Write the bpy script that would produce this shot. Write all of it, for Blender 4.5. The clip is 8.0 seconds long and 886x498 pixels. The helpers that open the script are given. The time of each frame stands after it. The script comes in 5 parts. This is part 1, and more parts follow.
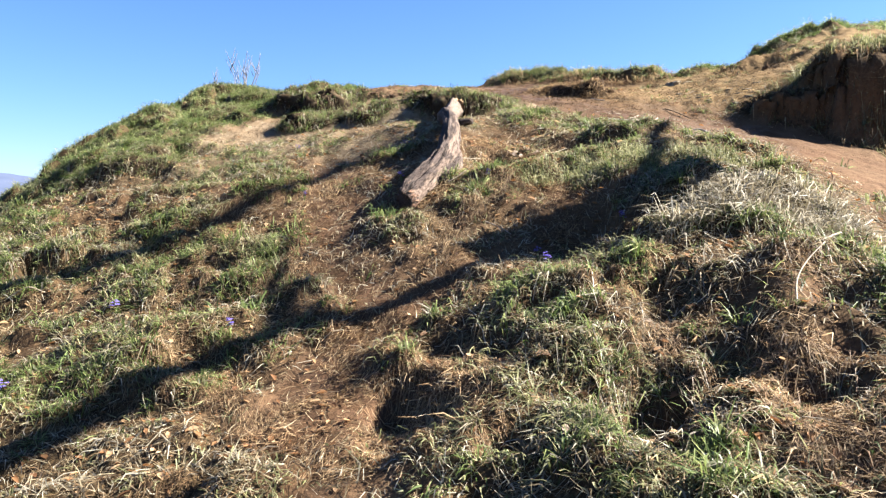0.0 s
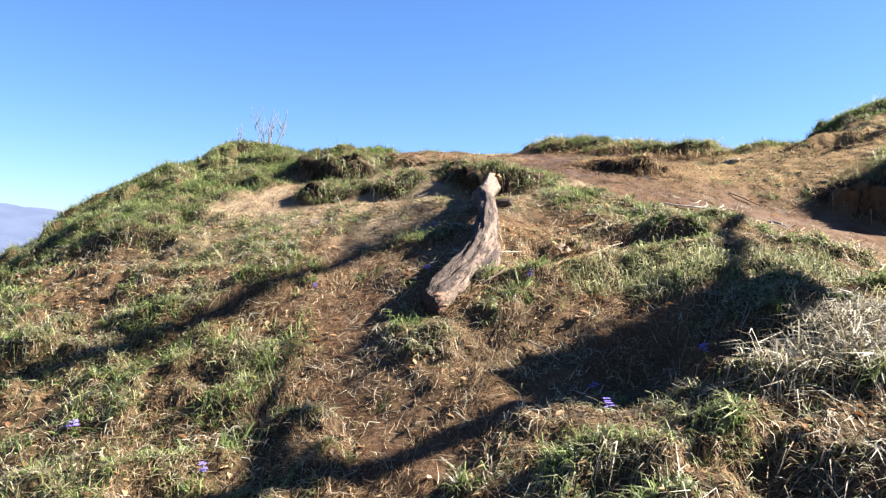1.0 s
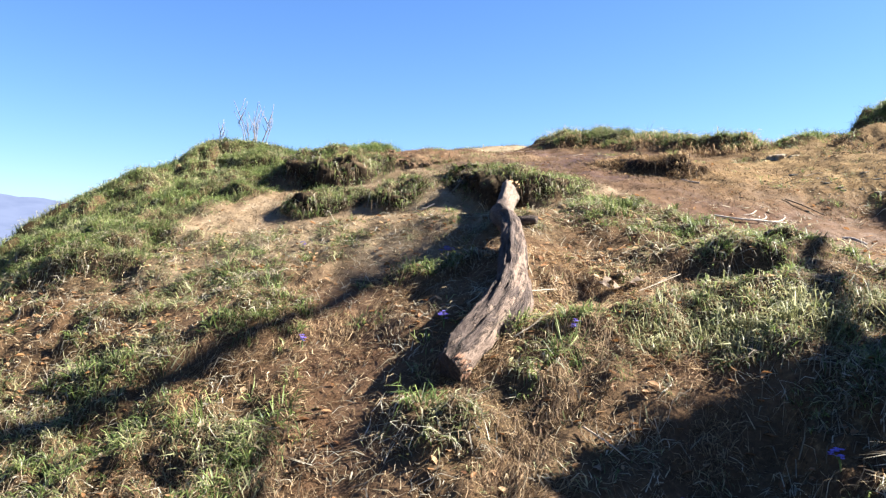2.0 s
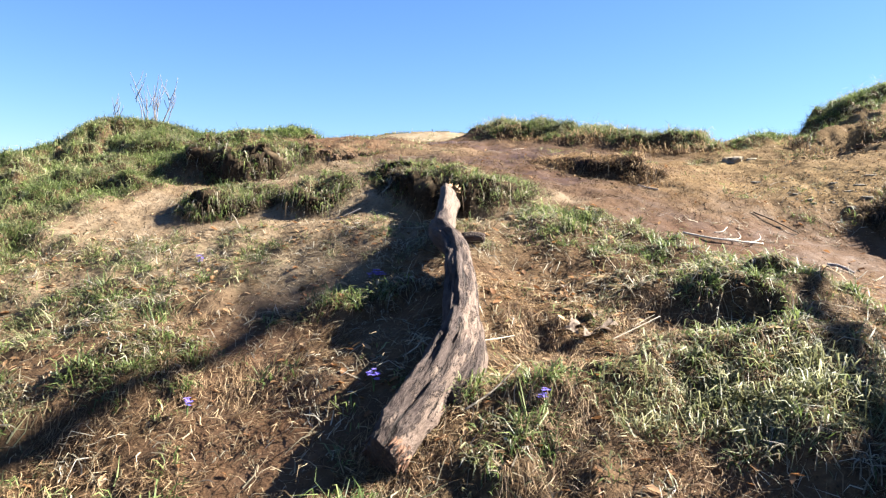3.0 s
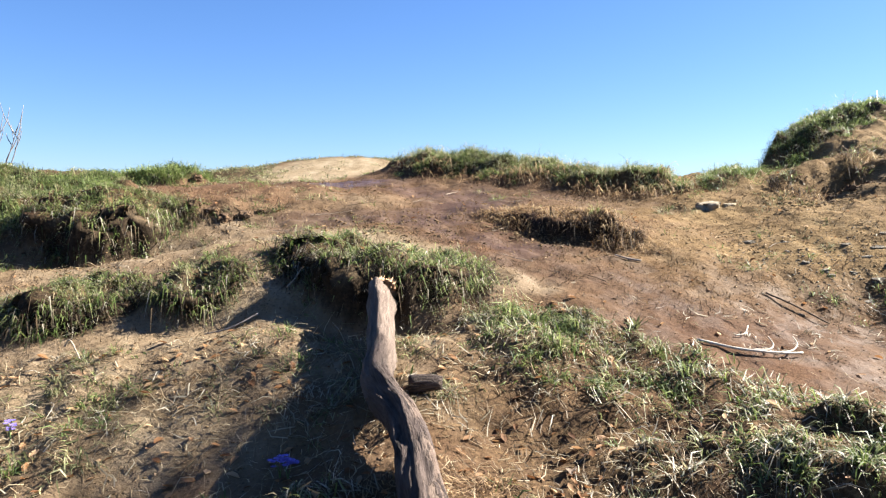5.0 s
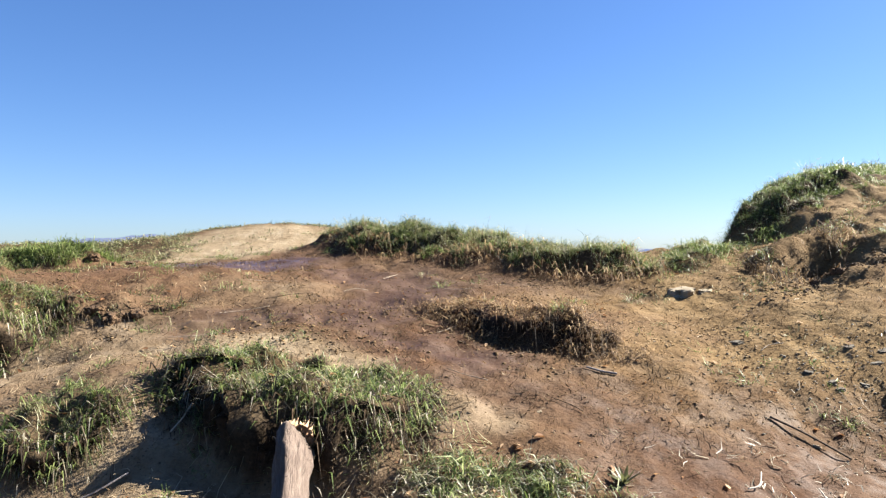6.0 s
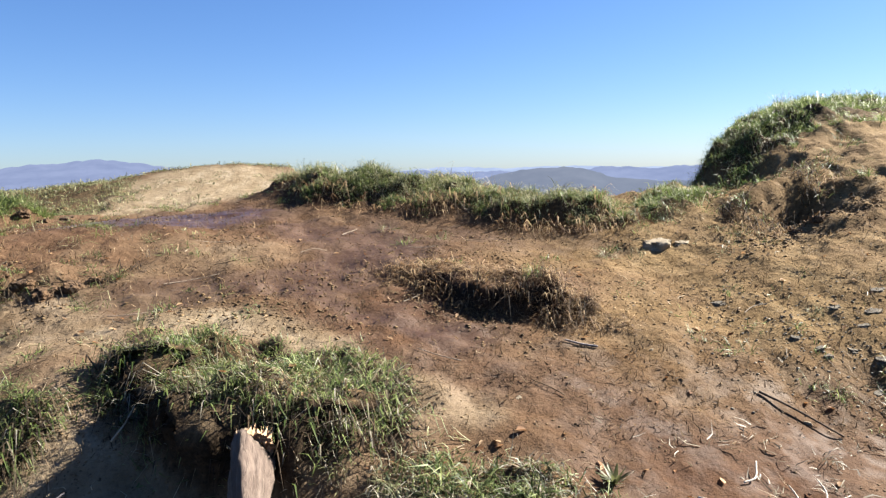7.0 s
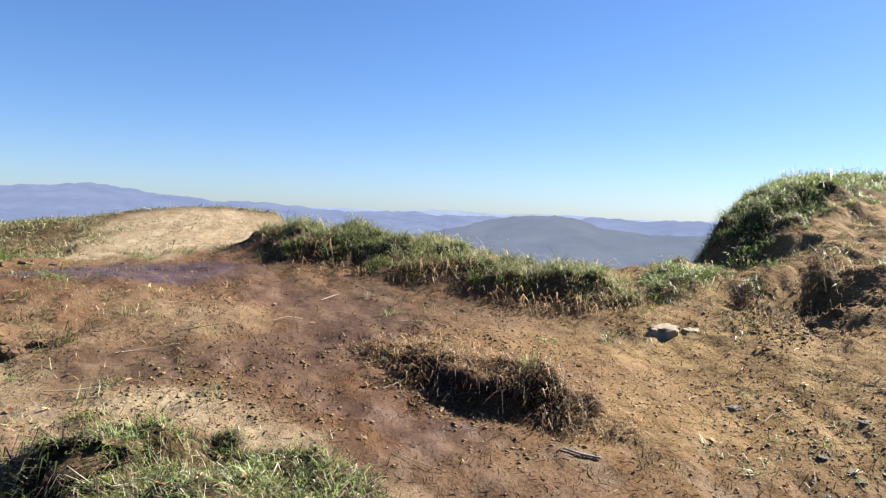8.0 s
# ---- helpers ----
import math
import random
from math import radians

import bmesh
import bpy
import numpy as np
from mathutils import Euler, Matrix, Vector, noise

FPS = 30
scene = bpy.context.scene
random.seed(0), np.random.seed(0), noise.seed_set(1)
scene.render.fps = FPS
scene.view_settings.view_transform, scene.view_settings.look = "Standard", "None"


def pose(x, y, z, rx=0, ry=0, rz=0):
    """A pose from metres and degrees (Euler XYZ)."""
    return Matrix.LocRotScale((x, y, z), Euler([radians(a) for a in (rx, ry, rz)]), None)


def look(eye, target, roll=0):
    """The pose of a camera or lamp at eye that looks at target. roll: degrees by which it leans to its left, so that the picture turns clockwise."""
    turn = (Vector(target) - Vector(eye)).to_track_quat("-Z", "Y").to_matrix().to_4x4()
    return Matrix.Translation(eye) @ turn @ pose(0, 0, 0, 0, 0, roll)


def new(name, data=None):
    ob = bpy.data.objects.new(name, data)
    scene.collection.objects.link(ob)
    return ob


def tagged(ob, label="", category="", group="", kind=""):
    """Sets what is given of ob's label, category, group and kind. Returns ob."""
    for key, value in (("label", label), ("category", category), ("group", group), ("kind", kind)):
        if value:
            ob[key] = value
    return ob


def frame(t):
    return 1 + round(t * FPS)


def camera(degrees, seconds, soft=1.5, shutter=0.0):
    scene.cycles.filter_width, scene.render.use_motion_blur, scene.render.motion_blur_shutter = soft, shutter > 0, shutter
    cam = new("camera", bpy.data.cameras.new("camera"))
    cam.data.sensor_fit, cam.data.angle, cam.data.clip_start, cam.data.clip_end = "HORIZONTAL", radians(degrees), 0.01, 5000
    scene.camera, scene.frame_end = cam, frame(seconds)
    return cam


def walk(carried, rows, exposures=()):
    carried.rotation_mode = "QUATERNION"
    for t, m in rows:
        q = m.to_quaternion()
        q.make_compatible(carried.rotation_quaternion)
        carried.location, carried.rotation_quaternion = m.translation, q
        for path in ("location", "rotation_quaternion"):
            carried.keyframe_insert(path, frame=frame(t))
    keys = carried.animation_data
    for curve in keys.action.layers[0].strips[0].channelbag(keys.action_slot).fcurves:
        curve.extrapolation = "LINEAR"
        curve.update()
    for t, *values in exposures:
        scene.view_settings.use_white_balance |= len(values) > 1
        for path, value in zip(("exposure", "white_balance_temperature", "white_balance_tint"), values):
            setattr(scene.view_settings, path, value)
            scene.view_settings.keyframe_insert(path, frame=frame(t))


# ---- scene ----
cam = camera(61.5, 8.0, soft=1.3)
PATH = [
    (0, (0.228, -0.262, 1.506), (0.109, 1.73, 1.366), -0.5),
    (0.5, (0.267, 0.109, 1.704), (0.01, 2.088, 1.573), 0.5),
    (0.6, (0.246, 0.178, 1.718), (-0.022, 2.157, 1.644), 1.2),
    (1, (0.147, 0.518, 1.793), (-0.047, 2.508, 1.787), 1.7),
    (1.5, (0.051, 0.904, 1.906), (-0.046, 2.9, 1.834), 0.9),
    (2, (-0.048, 1.379, 2.066), (-0.23, 3.37, 2.013), 0.7),
    (2.2, (-0.127, 1.587, 2.097), (-0.233, 3.584, 2.092), 0.0),
    (3.3, (-0.174, 2.323, 2.337), (-0.133, 4.318, 2.201), 2.1),
    (3.5, (-0.196, 2.448, 2.361), (-0.229, 4.444, 2.246), 1.3),
    (4, (-0.267, 2.783, 2.456), (-0.153, 4.769, 2.258), 0.9),
    (4.5, (-0.247, 3.075, 2.569), (0.037, 5.052, 2.472), -0.2),
    (4.7, (-0.246, 3.22, 2.659), (0.023, 5.198, 2.537), 0.2),
    (5.8, (-0.204, 3.973, 2.955), (0.163, 5.937, 2.86), -0.5),
    (6, (-0.098, 4.16, 3.018), (0.327, 6.114, 3.023), -0.4),
    (6.5, (-0.044, 4.354, 3.069), (0.502, 6.278, 3.037), 0.2),
    (7, (-0.068, 4.476, 3.218), (0.464, 6.392, 3.008), -1.4),
    (7.5, (-0.122, 4.555, 3.337), (0.479, 6.461, 3.239), 0.8),
    (8, (0.029, 4.846, 3.353), (0.592, 6.762, 3.256), 1.8),
]
EXPOSURES = ((0.0, 2.96), (2.0, 2.96), (4.5, 2.82), (6.0, 2.54), (8.0, 2.42))
walk(cam, [(t, look(eye, target, roll)) for t, eye, target, roll in PATH], EXPOSURES)

# ---- world, sun, exposure ----
SUN_RUN = Vector((1.2, 0.18, 0.86))                     # run of a sunbeam, seen from the ground
SUN_TO = SUN_RUN.normalized()          # towards the sun
SUN_EL = math.asin(SUN_TO.z)
SUN_AZ = math.atan2(SUN_TO.x, SUN_TO.y)                # clockwise from +y
world = bpy.data.worlds.new("sky")
scene.world = world
world.use_nodes = True
wn = world.node_tree.nodes
sky = wn.new("ShaderNodeTexSky")
sky.sky_type = "NISHITA"
sky.sun_disc = False
sky.sun_elevation = SUN_EL
sky.sun_rotation = SUN_AZ
sky.altitude = 1200.0
sky.air_density = 1.0
sky.dust_density = 0.8
sky.ozone_density = 3.2
tint = wn.new("ShaderNodeMix")
tint.data_type, tint.blend_type = "RGBA", "MULTIPLY"
tint.inputs[0].default_value = 1.0
tint.inputs[7].default_value = (0.478, 0.555, 0.722, 1.0)
soften = wn.new("ShaderNodeGamma")
soften.inputs[1].default_value = 0.88
vivid = wn.new("ShaderNodeHueSaturation")
vivid.inputs["Saturation"].default_value = 1.17
world.node_tree.links.new(sky.outputs[0], soften.inputs[0])
world.node_tree.links.new(soften.outputs[0], vivid.inputs["Color"])
world.node_tree.links.new(vivid.outputs[0], tint.inputs[6])
world.node_tree.links.new(tint.outputs[2], wn["Background"].inputs[0])
wn["Background"].inputs[1].default_value = 0.052
sun_data = bpy.data.lights.new("sun", "SUN")
sun_data.energy = 5.0
sun_data.angle = radians(0.55)
sun_data.color = (1.0, 0.94, 0.85)
sun = new("sun", sun_data)
sun.matrix_world = look((30, 12, 30), Vector((30, 12, 30)) - SUN_TO)


# ---- small numeric helpers ----
def ss(a, b, v):
    t = np.clip((v - a) / (b - a), 0, 1)
    return t * t * (3 - 2 * t)


def lattice(ix, iy, seed):
    n = (ix.astype(np.int64) * 374761393 + iy.astype(np.int64) * 668265263 + seed * 1442695041) & 0x7FFFFFFF
    n = ((n ^ (n >> 13)) * 1274126177) & 0x7FFFFFFF
    n = ((n ^ (n >> 15)) * 971215073) & 0x7FFFFFFF
    return (n & 0xFFFF) / 65535.0


def vnoise(x, y, seed=0):
    """Value noise, 0 to 1, one cell a unit."""
    x, y = np.asarray(x, float), np.asarray(y, float)
    x0, y0 = np.floor(x), np.floor(y)
    fx, fy = x - x0, y - y0
    fx, fy = fx * fx * (3 - 2 * fx), fy * fy * (3 - 2 * fy)
    a, b = lattice(x0, y0, seed), lattice(x0 + 1, y0, seed)
    c, d = lattice(x0, y0 + 1, seed), lattice(x0 + 1, y0 + 1, seed)
    return (a + (b - a) * fx) * (1 - fy) + (c + (d - c) * fx) * fy


def fnoise(x, y, octaves=3, seed=0):
    """Several octaves of it, about -1 to 1."""
    total, amp, norm = 0.0, 1.0, 0.0
    for k in range(octaves):
        total = total + amp * (vnoise(x * 2 ** k + 17.3 * k, y * 2 ** k - 9.1 * k, seed + k) * 2 - 1)
        norm += amp
        amp *= 0.5
    return total / norm * 1.5


def bump(x, y, cx, cy, sx, sy, turn=0.0):
    """A soft round hill of height 1."""
    c, s = math.cos(radians(turn)), math.sin(radians(turn))
    u, v = (x - cx) * c + (y - cy) * s, -(x - cx) * s + (y - cy) * c
    return np.exp(-0.5 * ((u / sx) ** 2 + (v / sy) ** 2))


def sod(x, y, cx, cy, sx, sy, turn=0.0, edge=0.25, seed=5, rag=0.22):
    """A slab of turf with a steep, ragged rim: 1 inside, 0 outside."""
    c, s = math.cos(radians(turn)), math.sin(radians(turn))
    u, v = (x - cx) * c + (y - cy) * s, -(x - cx) * s + (y - cy) * c
    r = np.sqrt((u / sx) ** 2 + (v / sy) ** 2) + rag * fnoise(x * 5.5, y * 5.5, 3, seed)
    return 1 - ss(1 - edge, 1 + edge, r)


# ---- the lie of the land ----
PROFILE_Y = (-40, -8, -2, 0, 1, 2, 3, 4, 5, 6, 7, 8, 9, 10, 12.5, 14.5, 18, 40)
PROFILE_Z = (-17, -2.75, -0.66, 0.0, 0.32, 0.63, 0.92, 1.29, 1.70, 2.03, 2.38, 2.60, 2.81, 2.94, 3.16, 3.12, 2.3, -9)

# torn sods: centre, half sizes, turn, rim softness, seed, level of the top, doming
SODS = ((1.60, 4.00, 0.56, 0.42, 20, 0.40, 11, 1.51, 0.05), (1.36, 5.44, 0.42, 0.28, -15, 0.24, 12, 1.92, 0.04),
        (-0.03, 7.24, 0.47, 0.31, -28, 0.24, 13, 2.40, 0.04), (-0.94, 7.22, 0.19, 0.17, 0, 0.22, 14, 2.31, 0.05),
        (-1.56, 7.28, 0.26, 0.24, 10, 0.45, 15, 2.25, 0.11), (-1.74, 8.55, 0.44, 0.36, -5, 0.20, 16, 2.63, 0.05),
        (1.10, 7.99, 0.46, 0.15, -47, 0.30, 17, 2.655, 0.02), (3.86, 6.84, 0.70, 0.46, 8, 0.26, 19, 2.68, 0.14),
        (3.12, 6.86, 0.44, 0.25, 5, 0.16, 20, 2.39, 0.03), (-0.95, 8.62, 0.30, 0.12, 15, 0.55, 21, 2.68, 0.03), (4.70, 7.45, 0.60, 0.45, 10, 0.25, 22, 2.98, 0.10))


# dark pits between the tussocks of the near bank: centre, half sizes, depth
PITS = ((0.95, 2.98, 0.07, 0.05, 0.07), (0.80, 2.30, 0.09, 0.09, 0.17), (0.76, 1.90, 0.07, 0.06, 0.13), (1.22, 2.66, 0.07, 0.06, 0.10), (-0.12, 2.55, 0.06, 0.08, 0.10),
        (1.50, 3.06, 0.07, 0.05, 0.08), (0.50, 2.86, 0.06, 0.05, 0.08), (1.28, 2.10, 0.09, 0.07, 0.14), (1.55, 2.62, 0.08, 0.07, 0.13), (1.08, 2.36, 0.06, 0.08, 0.12), (1.46, 2.30, 0.06, 0.05, 0.10), (0.30, 2.05, 0.06, 0.05, 0.08), (1.85, 3.30, 0.09, 0.06, 0.09))


def sod_mask(x, y, entry):
    """How far inside a sod: its ragged mask and its dome."""
    cx, cy, sx, sy, turn, edge, seed, level, dome = entry
    c, s = math.cos(radians(turn)), math.sin(radians(turn))
    u, v = ((x - cx) * c + (y - cy) * s) / sx, (-(x - cx) * s + (y - cy) * c) / sy
    r = np.sqrt(u * u + v * v) + 0.24 * fnoise(x * 4.2, y * 4.2, 2, seed) + 0.10 * fnoise(x * 15, y * 15, 2, seed + 40)
    return 1 - ss(1 - edge, 1 + edge, r), level + dome * (1 - np.clip(u * u + v * v, 0, 1.2)) + 0.028 * fnoise(x * 7, y * 7, 2, seed + 80)


def slope(x, y):
    """The hillside without its hummocks."""
    z = sum(np.interp(y + d, PROFILE_Y, PROFILE_Z) for d in (-0.6, -0.35, -0.1, 0.1, 0.35, 0.6)) / 6
    z = z + (0.19 - 0.13 * ss(5.0, 9.5, y)) * np.clip(x, -9, 0)
    edge = np.maximum(-3.42 - 0.08 * (y - 6) * ss(5, 9, y) - x, 0)        # the shoulder falls away
    z = z - 0.38 * edge * edge / (1 + 0.5 * edge)
    low = 1 - ss(4.3, 6.2, y)
    right = np.clip(x, 0, 9)
    z = z + low * (0.2 * np.minimum(right, 1.5) - 0.27 * np.maximum(right - 1.5, 0))
    trail = ss(4.6, 6.0, y) * (1 - ss(6.2, 7.2, y))
    z = z - 0.17 * trail * np.maximum(right - 1.9, 0)
    z = z + 0.22 * np.clip(x - 2.1, 0, 2.6) * ss(6.5, 7.6, y)              # foot of the eastern mound
    brink = np.maximum(y - (10.6 - 0.55 * np.clip(x - 0.6, 0, 2.2) + 0.85 * np.clip(x - 3.3, 0, 2.8)), 0)   # drop behind the grassy bank
    z = z - (0.8 + 0.5 * ss(2.6, 3.2, x)) * ss(0.5, 1.4, x) * np.minimum(brink, 8)
    return z


def land(x, y):
    """Height of the ground."""
    z = slope(x, y)
    # hollows and hummocks of the lower slope
    z = z - 0.19 * bump(x, y, 0.76, 3.86, 0.32, 0.25)
    z = z + 0.06 * bump(x, y, -0.08, 5.45, 0.16, 0.30) + 0.10 * bump(x, y, -0.74, 7.50, 0.28, 0.30)
    z = z - 0.09 * bump(x, y, 1.05, 5.18, 0.25, 0.12) - 0.06 * bump(x, y, 0.22, 5.06, 0.12, 0.10) - 0.08 * bump(x, y, 0.75, 4.65, 0.16, 0.12)
    z = z + 0.09 * bump(x, y, 1.45, 2.75, 0.35, 0.25) - 0.06 * bump(x, y, 1.02, 2.75, 0.12, 0.10)
    z = z - 0.05 * bump(x, y, 0.15, 2.75, 0.10, 0.16) - 0.12 * bump(x, y, 0.72, 2.2, 0.14, 0.12) + 0.05 * bump(x, y, 0.6, 2.8, 0.2, 0.2)
    z = z - 0.10 * bump(x, y, -0.1, 2.45, 0.10, 0.14) + 0.06 * bump(x, y, 0.05, 2.55, 0.1, 0.1)
    for cx, cy, sx, sy, deep in PITS:
        z = z - deep * bump(x, y, cx, cy, sx, sy)
    z = z + 0.06 * bump(x, y, -0.2, 4.85, 0.35, 0.4)
    z = z + 0.12 * bump(x, y, -1.55, 5.25, 0.5, 0.35)
    z = z + 0.10 * bump(x, y, -2.9, 5.5, 0.5, 0.4) + 0.06 * bump(x, y, -3.1, 6.7, 0.6, 0.4)
    z = z + 0.06 * bump(x, y, -2.8, 7.3, 0.5, 0.35)
    z = z - 0.08 * bump(x, y, -0.5, 3.3, 0.3, 0.7)
    # trenches at the feet of the sods, and the sods
    z = z - 0.18 * bump(x, y, -0.08, 6.74, 0.24, 0.11, -20) - 0.07 * bump(x, y, -0.92, 6.95, 0.22, 0.08)
    z = z - 0.16 * bump(x, y, -1.75, 8.12, 0.36, 0.10)
    x, y, z = np.atleast_1d(x), np.atleast_1d(y), np.atleast_1d(z).copy()
    for entry in SODS:
        k = np.hypot(x - entry[0], y - entry[1]) < 2.1 * entry[2]
        inside, top = sod_mask(x[k], y[k], entry)
        z[k] += np.maximum(top - z[k], 0) * inside
    z = z + 0.05 * bump(x, y, -2.5, 8.6, 0.5, 0.4) + 0.17 * bump(x, y, -3.64, 10.15, 0.30, 0.28) + 0.05 * bump(x, y, -2.3, 9.5, 0.35, 0.3) + 0.11 * bump(x, y, -1.80, 10.46, 0.30, 0.22)
    z = z + 0.13 * bump(x, y, -1.35, 9.25, 0.8, 0.5) + 0.09 * bump(x, y, -3.0, 10.5, 0.6, 0.4)      # brow at the edge of the trail
    # grassy bank behind the mud
    z = z + 0.23 * bump(x, y, 1.10, 10.08, 0.58, 0.40, -40) + 0.10 * bump(x, y, 1.90, 9.16, 0.45, 0.30, -35)
    z = z + 0.16 * bump(x, y, 0.45, 10.55, 0.22, 0.2) + 0.04 * bump(x, y, 2.3, 8.65, 0.25, 0.2) + 0.03 * fnoise(x * 4, y * 4, 2, 24) * bump(x, y, 1.5, 9.6, 0.9, 0.3, -40)
    # eastern mound with its torn face
    z = z + 0.05 * bump(x, y, 3.90, 9.45, 0.32, 0.42) - 0.14 * bump(x, y, 3.52, 9.38, 0.22, 0.30) + 0.10 * bump(x, y, 4.35, 9.65, 0.5, 0.4, 34) + 0.16 * bump(x, y, 5.3, 10.3, 0.7, 0.5, 25) + 0.17 * bump(x, y, 6.3, 10.5, 0.7, 0.6, 10)
    z = z - 0.20 * bump(x, y, 3.22, 8.38, 0.20, 0.085, 22) - 0.11 * bump(x, y, 3.46, 8.32, 0.10, 0.08) + 0.10 * bump(x, y, 3.3, 8.62, 0.3, 0.1, 22) - 0.06 * bump(x, y, 3.0, 8.05, 0.2, 0.1)
    rugged = ss(2.3, 3.2, x) * ss(7.4, 8.0, y)
    z = z + rugged * (0.04 * fnoise(x * 3.4, y * 3.4, 3, 27) + 0.022 * fnoise(x * 12, y * 12, 3, 28))
    # far lip of the plateau
    z = z + 0.19 * bump(x, y, -0.2, 12.7, 1.05, 0.55) + 0.22 * bump(x, y, -4.1, 13.0, 1.2, 0.7)
    step = ((x - 1.10) * math.sin(radians(47)) + (y - 7.99) * math.cos(radians(47)))
    z = z + 0.05 * ss(-0.12, 0.05, step) * (1 - ss(0.5, 1.3, step)) * bump(x, y, 1.1, 8.1, 0.55, 0.55)
    z = z - 0.06 * bump(x, y, 2.08, 6.68, 0.34, 0.30)
    trodden = (1 - ss(0.5, 0.9, np.abs(x - 0.5 - 0.55 * (8.2 - y) * ss(0, 2, 8.2 - y)))) * ss(6.6, 7.2, y) * (1 - ss(9.4, 10.0, y))
    z = z + 0.011 * trodden * fnoise(x * 8, y * 8, 2, 29)
    # roughness and tussocks
    near = ss(-3, 0.5, y) * (1 - ss(14, 18, y)) * ss(-9, -6, x) * (1 - ss(7, 9, x))
    wild = grassy(x, y)
    near = near * (0.25 + 0.75 * ss(0.5, 1.6, y) * (1 - ss(10.6, 12.5, y)) * ss(-5.6, -4.6, x) * (1 - ss(4.4, 5.4, x)))
    z = z + near * ((0.014 + 0.03 * wild) * fnoise(x * 2.2, y * 2.2, 2, 31) + (0.006 + 0.02 * wild) * fnoise(x * 5.2, y * 5.2, 2, 36)
                    + (0.007 + 0.016 * wild) * fnoise(x * 11, y * 11, 2, 41) + (0.075 + 0.07 * ss(2.0, 3.0, -x) + 0.03 * ss(0.7, 1.1, x) * (1 - ss(3.1, 3.5, y))) * wild * (tussock(x, y) + 0.05))
    # the mountain falls to the valley
    r = np.hypot(x, y - 5)
    valley = -210 + 60 * fnoise(x / 700, y / 700, 3, 51)
    k = ss(30, 420, r)
    return z * (1 - k) + valley * k


def tussock(x, y):
    """Rounded grass hummocks with gaps between: 0 to 1."""
    n = 0.5 + 0.62 * fnoise(x * 3.3 + 0.3 * fnoise(x * 9, y * 9, 1, 46), y * 3.8, 2, 45)
    return ss(0.35, 0.85, n)


def line_dist(x, y, pts):
    """Distance from a line through a few points."""
    best = np.full(np.shape(x), 1e9)
    for (x0, y0), (x1, y1) in zip(pts, pts[1:]):
        dx, dy = x1 - x0, y1 - y0
        t = np.clip(((x - x0) * dx + (y - y0) * dy) / (dx * dx + dy * dy), 0, 1)
        best = np.minimum(best, np.hypot(x - x0 - t * dx, y - y0 - t * dy))
    return best


